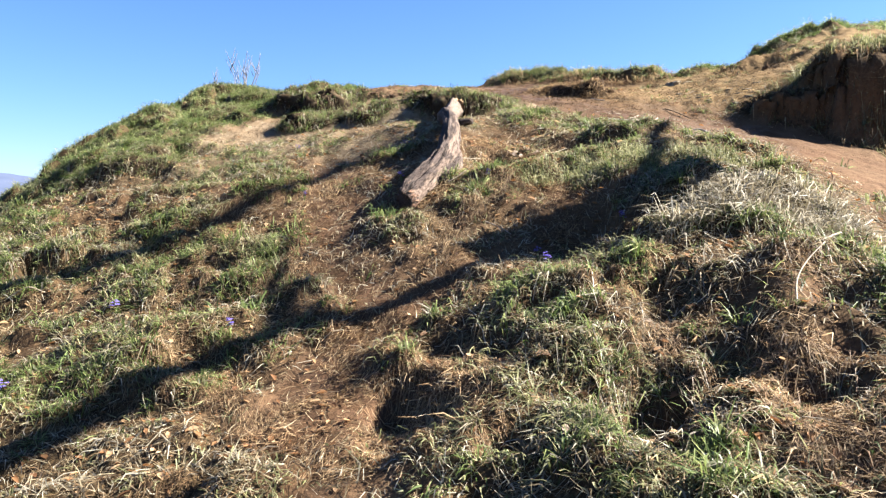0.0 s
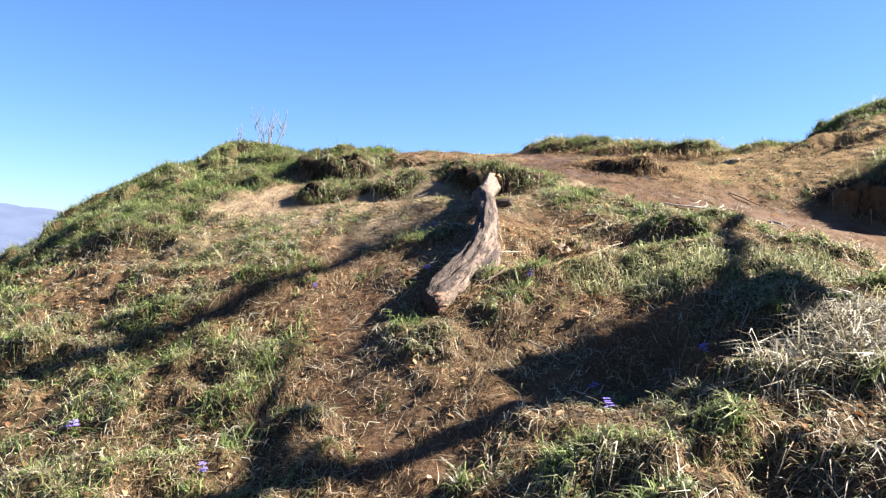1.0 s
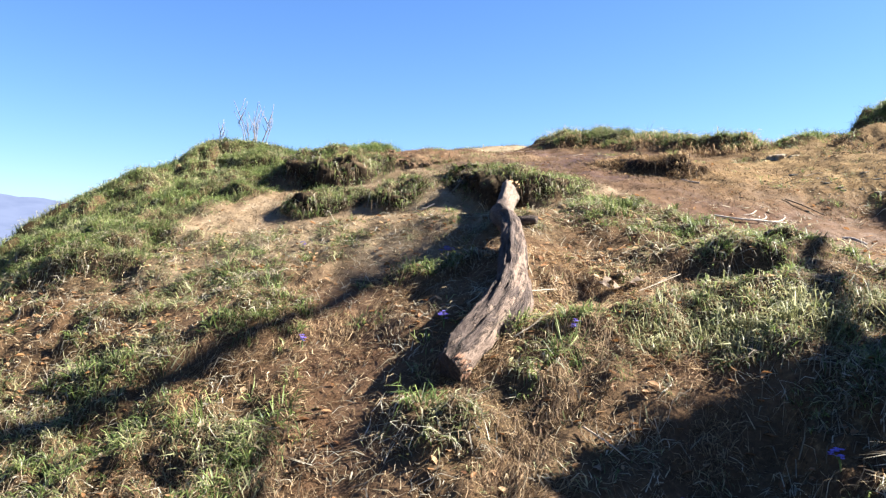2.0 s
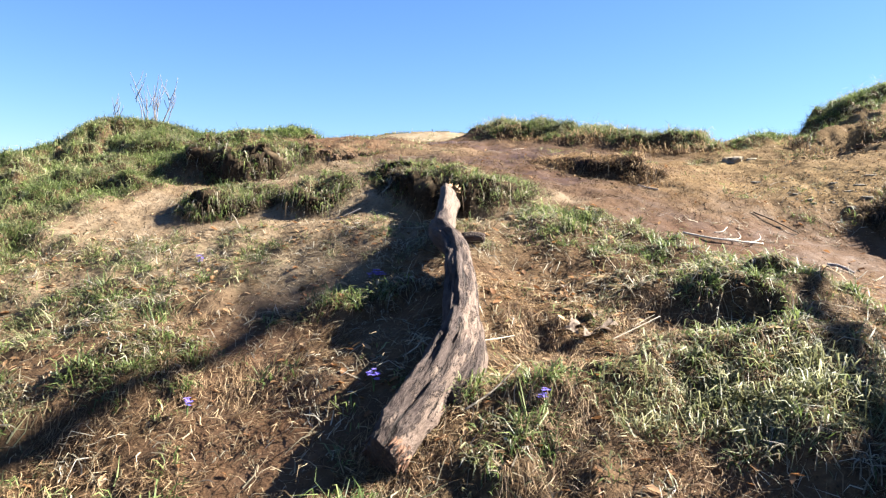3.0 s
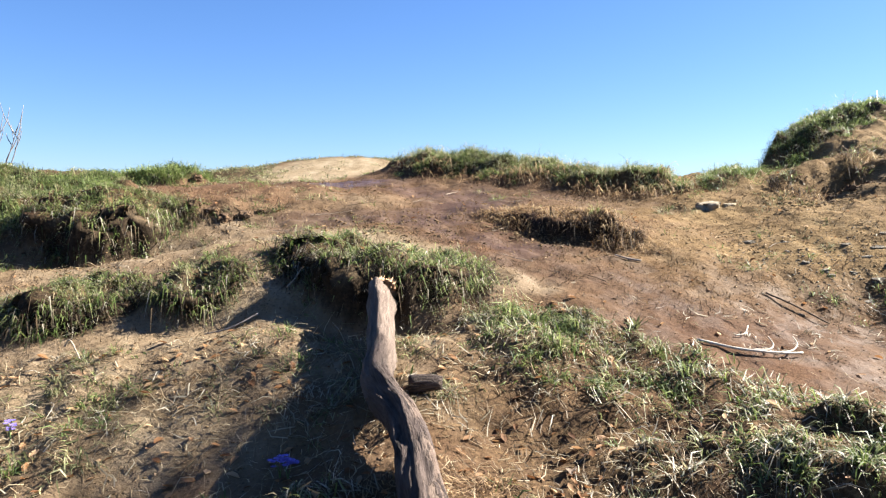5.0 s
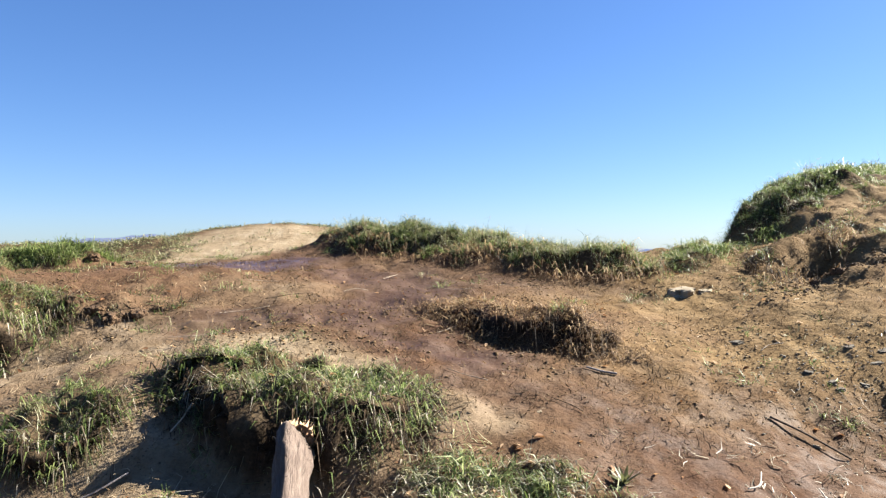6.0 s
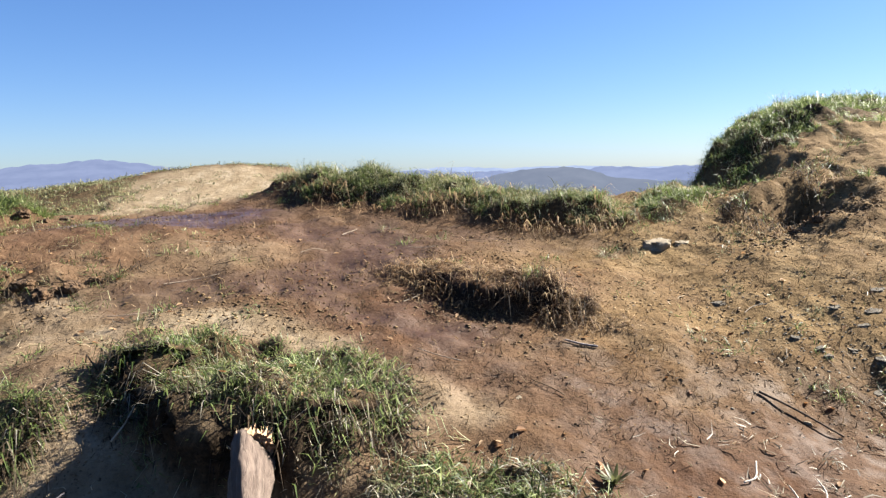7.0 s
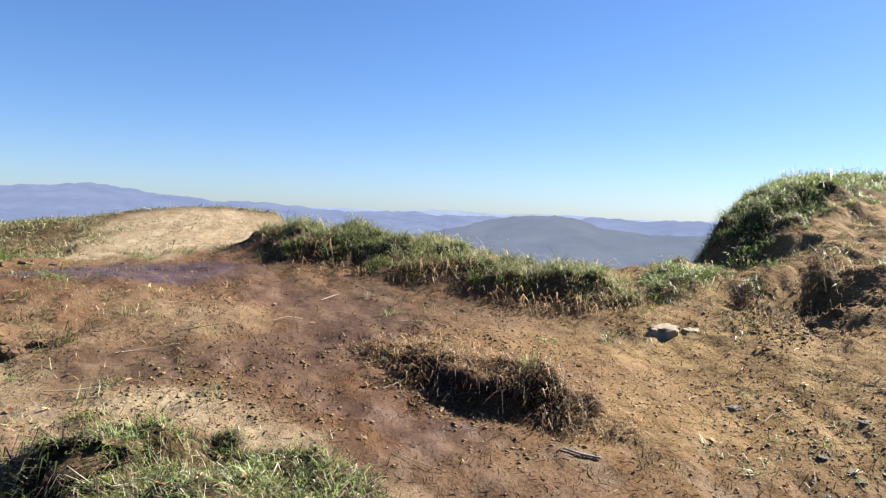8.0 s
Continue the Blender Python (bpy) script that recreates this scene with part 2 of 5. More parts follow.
def grassy(x, y):
    """How much grass grows: 0 bare earth, 1 thick turf."""
    n = fnoise(x * 1.4, y * 1.4, 3, 61)
    lower = 0.74 + 0.5 * n + 0.12 * ss(0.5, 2.0, -x)
    foot = line_dist(x, y, ((-0.35, 1.0), (-0.45, 2.4), (-0.4, 3.3), (-0.75, 4.2), (-0.85, 5.2), (-0.7, 6.3)))
    lower = lower - 0.6 * (1 - ss(0.08, 0.4, foot + 0.12 * n))
    lower = lower - 0.25 * bump(x, y, -1.5, 5.5, 1.0, 0.6) - 0.4 * bump(x, y, 0.3, 4.9, 0.5, 0.5) - 0.45 * bump(x, y, -0.38, 5.15, 0.26, 0.65)
    lower = lower + 0.12 * ss(0.4, 0.9, x) * (1 - ss(3.2, 3.7, y))
    for cx, cy, sx, sy, deep in PITS:
        lower = lower - 0.9 * bump(x, y, cx, cy, sx, sy)
    brow = ss(5.9, 6.6, y + 0.35 * n + 0.12 * np.clip(x, -3, 0))
    out = lower * (1 - brow) + (0.08 + 0.12 * n) * brow
    trail = line_dist(x, y, ((6, 3.6), (3.2, 5.7), (2.1, 6.3), (1.4, 6.8), (0.7, 7.7), (0.4, 8.7), (-0.3, 9.8)))
    out = out * ss(0.3, 0.75, trail + 0.12 * n)
    worn = line_dist(x, y, ((3.4, 4.4), (2.6, 5.0), (2.15, 5.5), (1.75, 6.1)))
    out = out * ss(0.28, 0.55, worn + 0.14 * n)
    for entry, much in zip(SODS, (0.95, 0.95, 1.0, 0.9, 1.0, 0.95, 0.12, 0.75, 0.25, 0.2, 0.95)):
        cx, cy, sx, sy, turn = entry[:5]
        out = np.maximum(out, much * sod(x, y, cx, cy, sx * 1.1, sy * 1.15, turn, 0.25, 71))
    for cx, cy, sx, sy, turn, much in ((0.75, 6.35, 0.55, 0.25, -30, 0.6), (1.12, 10.02, 0.92, 0.46, -40, 1.0), (1.93, 9.22, 0.70, 0.34, -35, 1.0), (2.6, 8.85, 0.35, 0.2, 0, 0.7), (1.0, 4.85, 0.6, 0.32, 0, 0.85), (-1.72, 11.7, 0.75, 1.1, 0, 1.0), (-1.35, 5.15, 0.28, 0.2, 0, 0.9), (-0.75, 5.55, 0.25, 0.12, 10, 0.7), (-1.9, 5.9, 0.3, 0.2, 0, 0.8), (-1.80, 10.46, 0.40, 0.25, 0, 1.0), (-0.35, 5.5, 0.22, 0.14, 0, 0.7)):
        out = np.maximum(out, much * sod(x, y, cx, cy, sx, sy, turn, 0.25, 71))
    crown = np.maximum(sod(x, y, 4.95, 10.25, 1.8, 0.72, 24, 0.3, 72), 0.9 * sod(x, y, 2.9, 9.0, 0.35, 0.22, 20, 0.3, 75))
    out = np.maximum(out, crown)
    left = ss(1.7, 2.6, -x + 0.6 * n + 0.05 * (y - 6)) * ss(5.2, 6.2, y) * (1 - ss(14, 16, y))
    out = np.maximum(out, (0.75 + 0.3 * n) * left)
    behind = ss(12.2, 12.8, y - 0.9 * np.clip(x + 1.4, -3, 0)) * (1 - sod(x, y, -0.3, 11.5, 1.0, 1.05, 0, 0.2, 74))
    out = np.maximum(out, 0.8 * behind)
    return np.clip(out, 0, 1)


def wet(x, y):
    """Where the mud is dark and shining."""
    n = fnoise(x * 2.0, y * 2.0, 3, 81)
    pool = 1 - ss(0.5, 1.1, np.hypot((x + 0.55) / 1.05, (y - 9.78) / 0.62) + 0.25 * n)
    dark = 1 - ss(0.12, 0.6, line_dist(x, y, ((0.25, 9.2), (0.7, 9.05), (0.75, 8.5), (0.55, 8.3))) + 0.2 * n)
    sheen = 1 - ss(0.08, 0.32, line_dist(x, y, ((-0.55, 8.25), (0.15, 8.25), (0.45, 7.85), (0.75, 7.5))) + 0.12 * n)
    run = 1 - ss(0.2, 0.75, line_dist(x, y, ((0.45, 7.9), (0.8, 7.5), (1.1, 7.1), (1.6, 6.75), (2.4, 6.2))) + 0.2 * n)
    east = 1 - ss(0.05, 0.35, line_dist(x, y, ((0.8, 8.95), (1.4, 8.78), (2.0, 8.5))) + 0.12 * n)
    foot = 1 - ss(0.08, 0.42, line_dist(x, y, ((-0.35, 1.0), (-0.45, 2.4), (-0.4, 3.3), (-0.75, 4.2), (-0.85, 5.2))) + 0.1 * n)
    return np.clip(np.maximum.reduce((pool, 0.88 * dark, 0.88 * sheen, 0.66 * run, 0.7 * east, 0.5 * foot)), 0, 1)


def pale(x, y):
    """Dry, sandy earth."""
    n = fnoise(x * 1.7, y * 1.7, 3, 91)
    sand = sod(x, y, -0.35, 11.65, 0.95, 1.0, 0, 0.25, 92)
    rim = 1 - ss(0.05, 0.2, line_dist(x, y, ((-0.40, 8.0), (-0.02, 7.83), (0.24, 7.58), (0.40, 7.30), (0.54, 7.14), (0.70, 6.98))) + 0.06 * n)
    flat = (0.25 + 0.3 * n) * sod(x, y, -0.35, 8.72, 0.55, 0.38, 0, 0.4, 93)
    west = (0.65 + 0.3 * n) * np.maximum(sod(x, y, -1.3, 6.75, 1.6, 0.95, 0, 0.4, 94), sod(x, y, -1.2, 8.0, 0.9, 0.5, 0, 0.4, 95), 0.6 * sod(x, y, -1.5, 5.4, 1.3, 1.0, 0, 0.4, 96))
    return np.clip(np.maximum.reduce((sand, 0.95 * rim, flat, west)), 0, 1)


def ochre(x, y):
    """Yellow-brown subsoil, bared on the eastern side."""
    n = fnoise(x * 1.9, y * 1.9, 3, 97)
    return np.clip(ss(1.1, 2.2, x + 0.45 * n) * ss(6.5, 7.2, y) * (0.85 + 0.3 * n), 0, 1)


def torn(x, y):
    """The raw sides of the sods all round, root-bound soil darkened for shade."""
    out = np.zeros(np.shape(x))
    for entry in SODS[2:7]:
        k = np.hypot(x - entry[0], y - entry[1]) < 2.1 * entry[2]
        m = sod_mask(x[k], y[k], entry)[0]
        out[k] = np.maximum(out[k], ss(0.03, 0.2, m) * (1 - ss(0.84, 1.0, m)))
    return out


def overhang(x, y):
    """How far the turf of the sods leans out over their torn sides."""
    dx, dy = np.zeros(np.shape(x)), np.zeros(np.shape(x))
    e = 0.012
    for entry in SODS[2:9]:
        k = np.hypot(x - entry[0], y - entry[1]) < 2.1 * entry[2]
        u, v = x[k], y[k]
        m = sod_mask(u, v, entry)[0]
        gx, gy = sod_mask(u + e, v, entry)[0] - sod_mask(u - e, v, entry)[0], sod_mask(u, v + e, entry)[0] - sod_mask(u, v - e, entry)[0]
        g = np.hypot(gx, gy) + 1e-6
        lean = (0.05 if entry[3] < 0.16 else 0.08) * ss(0.3, 0.85, m) * ss(0.004, 0.04, g) * ss(-0.3, 0.4, gy / g) * ss(0.3, 0.7, vnoise(u * 4, v * 4, 48))
        dx[k] -= gx / g * lean
        dy[k] -= gy / g * lean
    return dx, dy


# ---- materials ----
class Nodes:
    """A material's nodes, wired in few words."""

    def __init__(self, name):
        self.mat = bpy.data.materials.new(name)
        self.mat.use_nodes = True
        self.tree = self.mat.node_tree
        self.shader = self.tree.nodes["Principled BSDF"]
        self.coord = self.tree.nodes.new("ShaderNodeTexCoord").outputs["Object"]

    def link(self, a, b):
        self.tree.links.new(a, b)

    def put(self, socket, value):
        if isinstance(value, bpy.types.NodeSocket):
            self.link(value, socket)
        elif isinstance(value, tuple) and len(value) == 3:
            socket.default_value = (*value, 1.0)
        else:
            socket.default_value = value

    def attr(self, name):
        n = self.tree.nodes.new("ShaderNodeAttribute")
        n.attribute_name = name
        return n.outputs["Fac"]

    def tex(self, scale, detail=4.0, rough=0.6, stretch=(1, 1, 1)):
        n = self.tree.nodes.new("ShaderNodeTexNoise")
        m = self.tree.nodes.new("ShaderNodeMapping")
        m.inputs["Scale"].default_value = stretch
        self.link(self.coord, m.inputs["Vector"])
        self.link(m.outputs[0], n.inputs["Vector"])
        n.inputs["Scale"].default_value, n.inputs["Detail"].default_value, n.inputs["Roughness"].default_value = scale, detail, rough
        return n.outputs["Fac"]

    def cells(self, scale, what="Distance"):
        n = self.tree.nodes.new("ShaderNodeTexVoronoi")
        self.link(self.coord, n.inputs["Vector"])
        n.inputs["Scale"].default_value = scale
        return n.outputs[what]

    def ramp(self, fac, *stops):
        n = self.tree.nodes.new("ShaderNodeValToRGB")
        self.link(fac, n.inputs[0])
        el = n.color_ramp.elements
        while len(el) < len(stops):
            el.new(0.5)
        for e, (at, col) in zip(el, stops):
            e.position = at
            e.color = (*col, 1) if isinstance(col, tuple) else (col, col, col, 1)
        return n.outputs[0]

    def mix(self, fac, a, b, blend="MIX"):
        n = self.tree.nodes.new("ShaderNodeMix")
        n.data_type, n.blend_type = "RGBA", blend
        self.put(n.inputs[0], fac)
        self.put(n.inputs[6], a)
        self.put(n.inputs[7], b)
        return n.outputs[2]

    def calc(self, op, a, b, clamp=False):
        n = self.tree.nodes.new("ShaderNodeMath")
        n.operation, n.use_clamp = op, clamp
        self.put(n.inputs[0], a)
        self.put(n.inputs[1], b)
        return n.outputs[0]

    def relief(self, height, depth):
        n = self.tree.nodes.new("ShaderNodeBump")
        n.inputs["Strength"].default_value, n.inputs["Distance"].default_value = 1.0, depth
        self.link(height, n.inputs["Height"])
        self.link(n.outputs[0], self.shader.inputs["Normal"])

    def island(self):
        return self.tree.nodes.new("ShaderNodeNewGeometry").outputs["Random Per Island"]

    def done(self, color, rough=0.9, spec=0.3):
        self.put(self.shader.inputs["Base Color"], color)
        self.put(self.shader.inputs["Roughness"], rough)
        self.put(self.shader.inputs["Specular IOR Level"], spec)
        return self.mat


def earth_material():
    """Brown loam with crumbs and flecks; grass litter, sand and wet mud by attribute."""
    n = Nodes("earth")
    big, mid, fine = n.tex(0.9, 4), n.tex(6, 6, 0.68), n.tex(60, 5, 0.75)
    soil = n.ramp(mid, (0.25, (0.033, 0.019, 0.0105)), (0.5, (0.077, 0.046, 0.0255)), (0.78, (0.130, 0.085, 0.050)))
    red = n.ramp(big, (0.35, (0.078, 0.040, 0.0235)), (0.65, (0.112, 0.072, 0.042)))
    soil = n.mix(0.45, soil, red)
    sand = n.ramp(mid, (0.25, (0.115, 0.081, 0.046)), (0.55, (0.192, 0.150, 0.098)), (0.8, (0.285, 0.245, 0.185)))
    clay = n.ramp(n.tex(5, 6, 0.7), (0.28, (0.070, 0.042, 0.018)), (0.5, (0.140, 0.092, 0.042)), (0.75, (0.215, 0.155, 0.085)))
    soil = n.mix(n.attr("ochre"), soil, clay)
    color = n.mix(n.attr("pale"), soil, sand)
    # Dead matter under the grass, coloured darker to deepen the shade between blades.
    litter = n.ramp(n.tex(42, 5, 0.75), (0.38, (0.008, 0.006, 0.004)), (0.52, (0.034, 0.024, 0.012)), (0.68, (0.14, 0.095, 0.048)))
    color = n.mix(n.calc("MULTIPLY", n.attr("grass"), 0.85), color, litter)
    # Near-black root-bound soil also stands in for the shade on the sod sides.
    shade_humus = n.ramp(n.tex(30, 5, 0.75), (0.35, (0.006, 0.0045, 0.003)), (0.55, (0.020, 0.014, 0.009)), (0.75, (0.07, 0.047, 0.027)))
    color = n.mix(n.calc("MULTIPLY", n.attr("torn"), 0.9), color, shade_humus)
    crumbs = n.ramp(fine, (0.30, 0.5), (0.48, 1.0), (0.72, 1.2))
    color = n.mix(n.calc("SUBTRACT", 0.8, n.calc("MULTIPLY", n.attr("wet"), 0.4)), color, crumbs, "MULTIPLY")
    flecks = n.ramp(n.cells(52), (0.12, 0.25), (0.26, 1.0))
    dots = n.ramp(n.tex(11, 4), (0.44, 0.0), (0.56, 0.9))
    color = n.mix(dots, color, n.mix(1.0, color, flecks, "MULTIPLY"))
    wet = n.calc("MULTIPLY", n.attr("wet"), n.ramp(n.tex(4, 5, 0.7), (0.3, 0.55), (0.6, 1.0)))
    color = n.mix(wet, color, n.mix(1.0, color, (0.46, 0.36, 0.29), "MULTIPLY"))
    damp = n.calc("MULTIPLY", wet, n.ramp(n.tex(7, 5), (0.40, 0.0), (0.6, 0.45)))
    gloss = n.calc("MAXIMUM", damp, n.ramp(n.calc("MULTIPLY", n.attr("wet"), 1.0), (0.62, 0.0), (1.0, 0.72)))
    rough = n.calc("SUBTRACT", 0.95, n.calc("MULTIPLY", gloss, 0.84))
    lumps = n.calc("ADD", n.calc("MULTIPLY", fine, 0.3), n.calc("MULTIPLY", n.tex(16, 5, 0.6), 1.3))
    n.relief(n.calc("MULTIPLY", lumps, n.calc("SUBTRACT", 1.0, gloss)), 0.013)
    return n.done(color, rough, n.calc("ADD", 0.06, n.calc("MULTIPLY", gloss, 0.4)))


def blade_material(name, dark, mid, light, rough=0.55, sheer=0.42):
    n = Nodes(name)
    rnd = n.island()
    color = n.ramp(rnd, (0.0, dark), (0.5, mid), (1.0, light))
    patch = n.ramp(n.tex(1.6, 3), (0.35, 0.72), (0.65, 1.2))
    color = n.mix(0.8, color, patch, "MULTIPLY")
    n.done(color, rough, 0.35)
    through_light = n.tree.nodes.new("ShaderNodeBsdfTranslucent")
    n.put(through_light.inputs["Color"], color)
    both = n.tree.nodes.new("ShaderNodeMixShader")
    both.inputs[0].default_value = sheer
    n.link(n.shader.outputs[0], both.inputs[1])
    n.link(through_light.outputs[0], both.inputs[2])
    n.link(both.outputs[0], n.tree.nodes["Material Output"].inputs["Surface"])
    return n.mat


EARTH = earth_material()
GREEN = blade_material("green_blades", (0.026, 0.044, 0.010), (0.090, 0.130, 0.034), (0.225, 0.255, 0.092), 0.5)
SAGE = blade_material("grey_green_blades", (0.038, 0.044, 0.017), (0.135, 0.142, 0.060), (0.32, 0.305, 0.170), 0.5)
DRY = blade_material("bleached_grass", (0.075, 0.055, 0.030), (0.205, 0.176, 0.116), (0.43, 0.40, 0.325), 0.5)
STRAW = blade_material("straw", (0.068, 0.041, 0.020), (0.190, 0.132, 0.070), (0.42, 0.345, 0.225), 0.6)
DEAD_LEAF = blade_material("dead_leaves", (0.088, 0.0368, 0.0144), (0.232, 0.116, 0.048), (0.44, 0.304, 0.176), 0.75)
BROWN_GRASS = blade_material("brown_dead_grass", (0.050, 0.025, 0.012), (0.175, 0.105, 0.052), (0.40, 0.29, 0.165), 0.7)
SCRAP = blade_material("trodden_scraps", (0.03, 0.019, 0.010), (0.07, 0.045, 0.024), (0.17, 0.115, 0.06), 0.85)
# Root fibres, coloured near black for the shade under rims and in hollows.
ROOT = blade_material("shade_dark_roots", (0.012, 0.008, 0.005), (0.035, 0.024, 0.014), (0.13, 0.09, 0.05), 0.85)


# ---- mesh helpers ----
def mesh_of(name, verts, tris, mat, smooth=False):
    verts, tris = np.asarray(verts, np.float32), np.asarray(tris, np.int32)
    me = bpy.data.meshes.new(name)
    k = tris.shape[1]
    me.vertices.add(len(verts))
    me.vertices.foreach_set("co", verts.ravel())
    me.loops.add(tris.size)
    me.loops.foreach_set("vertex_index", tris.ravel())
    me.polygons.add(len(tris))
    me.polygons.foreach_set("loop_start", np.arange(0, tris.size, k, dtype=np.int32))
    me.polygons.foreach_set("loop_total", np.full(len(tris), k, np.int32))
    if smooth:
        me.polygons.foreach_set("use_smooth", np.ones(len(tris), bool))
    me.update(calc_edges=True)
    me.materials.append(mat)
    return me


def part(name, me, parent=None, label=""):
    ob = new(name, me)
    if parent is not None:
        ob.parent = parent
    return tagged(ob, label)


def holder(name, at, label, category, group=""):
    ob = new(name)
    ob.location = at
    ob.empty_display_size = 0.1
    return tagged(ob, label, category, group)


# ---- ground ----
def spaced(lo, hi, step, reach):
    inner = np.arange(lo, hi + step / 2, step)
    out, d, s = [], 0.0, step
    while d < reach:
        s *= 1.12
        d += s
        out.append(d)
    out = np.array(out)
    return np.concatenate((lo - out[::-1], inner, hi + out))


def build_ground():
    xs, ys = spaced(-4.2, 4.4, 0.025, 4800), spaced(1.5, 10.4, 0.025, 4800)
    gx, gy = np.meshgrid(xs, ys)
    x, y = gx.ravel(), gy.ravel()
    z = land(x, y)
    nx, ny = len(xs), len(ys)
    i = (np.arange(ny - 1)[:, None] * nx + np.arange(nx - 1)[None, :]).ravel()
    lean_x, lean_y = overhang(x, y)
    me = mesh_of("ground", np.stack((x + lean_x, y + lean_y, z), 1), np.stack((i, i + 1, i + nx + 1, i + nx), 1), EARTH, True)
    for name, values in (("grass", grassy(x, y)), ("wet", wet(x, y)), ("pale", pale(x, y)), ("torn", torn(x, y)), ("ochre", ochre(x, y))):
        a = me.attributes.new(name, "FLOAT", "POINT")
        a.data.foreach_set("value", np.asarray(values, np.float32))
    return tagged(new("ground", me), "brown earth hillside with worn trail, mud and turf", "ground", kind="structure")


build_ground()

# ---- grass ----
RNG = np.random.default_rng(7)


def scatter(n, x0, x1, y0, y1, weight):
    """About n random places, kept by the weight at each."""
    x, y = RNG.uniform(x0, x1, n), RNG.uniform(y0, y1, n)
    keep = RNG.uniform(0, 1, n) < weight(x, y)
    return x[keep], y[keep]


def tufts(x, y, blades, spread):
    """Blade places in tufts round the given places."""
    k = RNG.poisson(blades, len(x))
    i = np.repeat(np.arange(len(x)), k)
    a, r = RNG.uniform(0, 2 * np.pi, len(i)), spread * np.sqrt(RNG.uniform(0, 1, len(i)))
    return x[i] + r * np.cos(a), y[i] + r * np.sin(a), a, i


def blades(name, x, y, heading, length, width, stand, mat, label, category="grass"):
    """Curved, tapered, drooping blades; stand: 1 upright, 0 lying."""
    n = len(x)
    z = land(x, y) - 0.004
    d = np.stack((np.cos(heading), np.sin(heading), np.zeros(n)), 1)
    side = np.stack((-d[:, 1], d[:, 0], RNG.uniform(-0.8, 0.8, n)), 1) * (width / 2)[:, None]
    out, up = length * np.sqrt(np.clip(1 - stand ** 2, 0, 1)), length * stand
    base = np.stack((x, y, z), 1)
    sway = np.stack((-d[:, 1], d[:, 0], np.zeros(n)), 1) * (length * RNG.normal(0, 0.16, n))[:, None]
    mid = base + d * (out * RNG.uniform(0.25, 0.55, n))[:, None] + sway
    mid[:, 2] += up * RNG.uniform(0.6, 0.95, n)
    tip = base + d * out[:, None] - sway * RNG.uniform(-1, 1.2, n)[:, None]
    tip[:, 2] += up * RNG.uniform(0.35, 1.0, n)
    lying = stand < 0.3
    tip[lying, 2] = land(tip[lying, 0], tip[lying, 1]) + RNG.uniform(0.004, 0.035, lying.sum())
    mid[lying, 2] = np.maximum(mid[lying, 2], land(mid[lying, 0], mid[lying, 1]) + 0.008)
    base[lying, 2] += 0.008
    verts = np.stack((base - side, base + side, mid + side * 0.8, mid - side * 0.8, tip), 1).reshape(-1, 3)
    o = (np.arange(n) * 5)[:, None]
    tris = np.concatenate((o + [0, 1, 2], o + [0, 2, 3], o + [3, 2, 4]))
    ob = new(name, mesh_of(name, verts, tris, mat))
    return tagged(ob, label, category, kind="stuff")


def grow(name, n, box, blade_n, spread, size, mat, label, weight, stand=(0.45, 0.98), width=0.0045):
    """Tufts of blades, each tuft combed its own way."""
    cx, cy = scatter(n, *box, weight)
    x, y, a, i = tufts(cx, cy, blade_n, spread)
    tall = RNG.uniform(0.5, 1.5, len(cx))[i]
    m = len(x)
    length = size * tall * RNG.uniform(0.5, 1.25, m)
    comb = (6.28 * fnoise(cx * 1.7, cy * 1.7, 2, 131) + RNG.normal(0, 0.9, len(cx)))[i]
    loose = RNG.uniform(0, 1, m) < 0.55
    heading = np.where(loose, a + RNG.normal(0, 0.7, m), comb + RNG.normal(0, 0.5, m))
    return blades(name, x, y, heading, length, width * RNG.uniform(0.6, 1.4, m), RNG.uniform(*stand, m), mat, label)


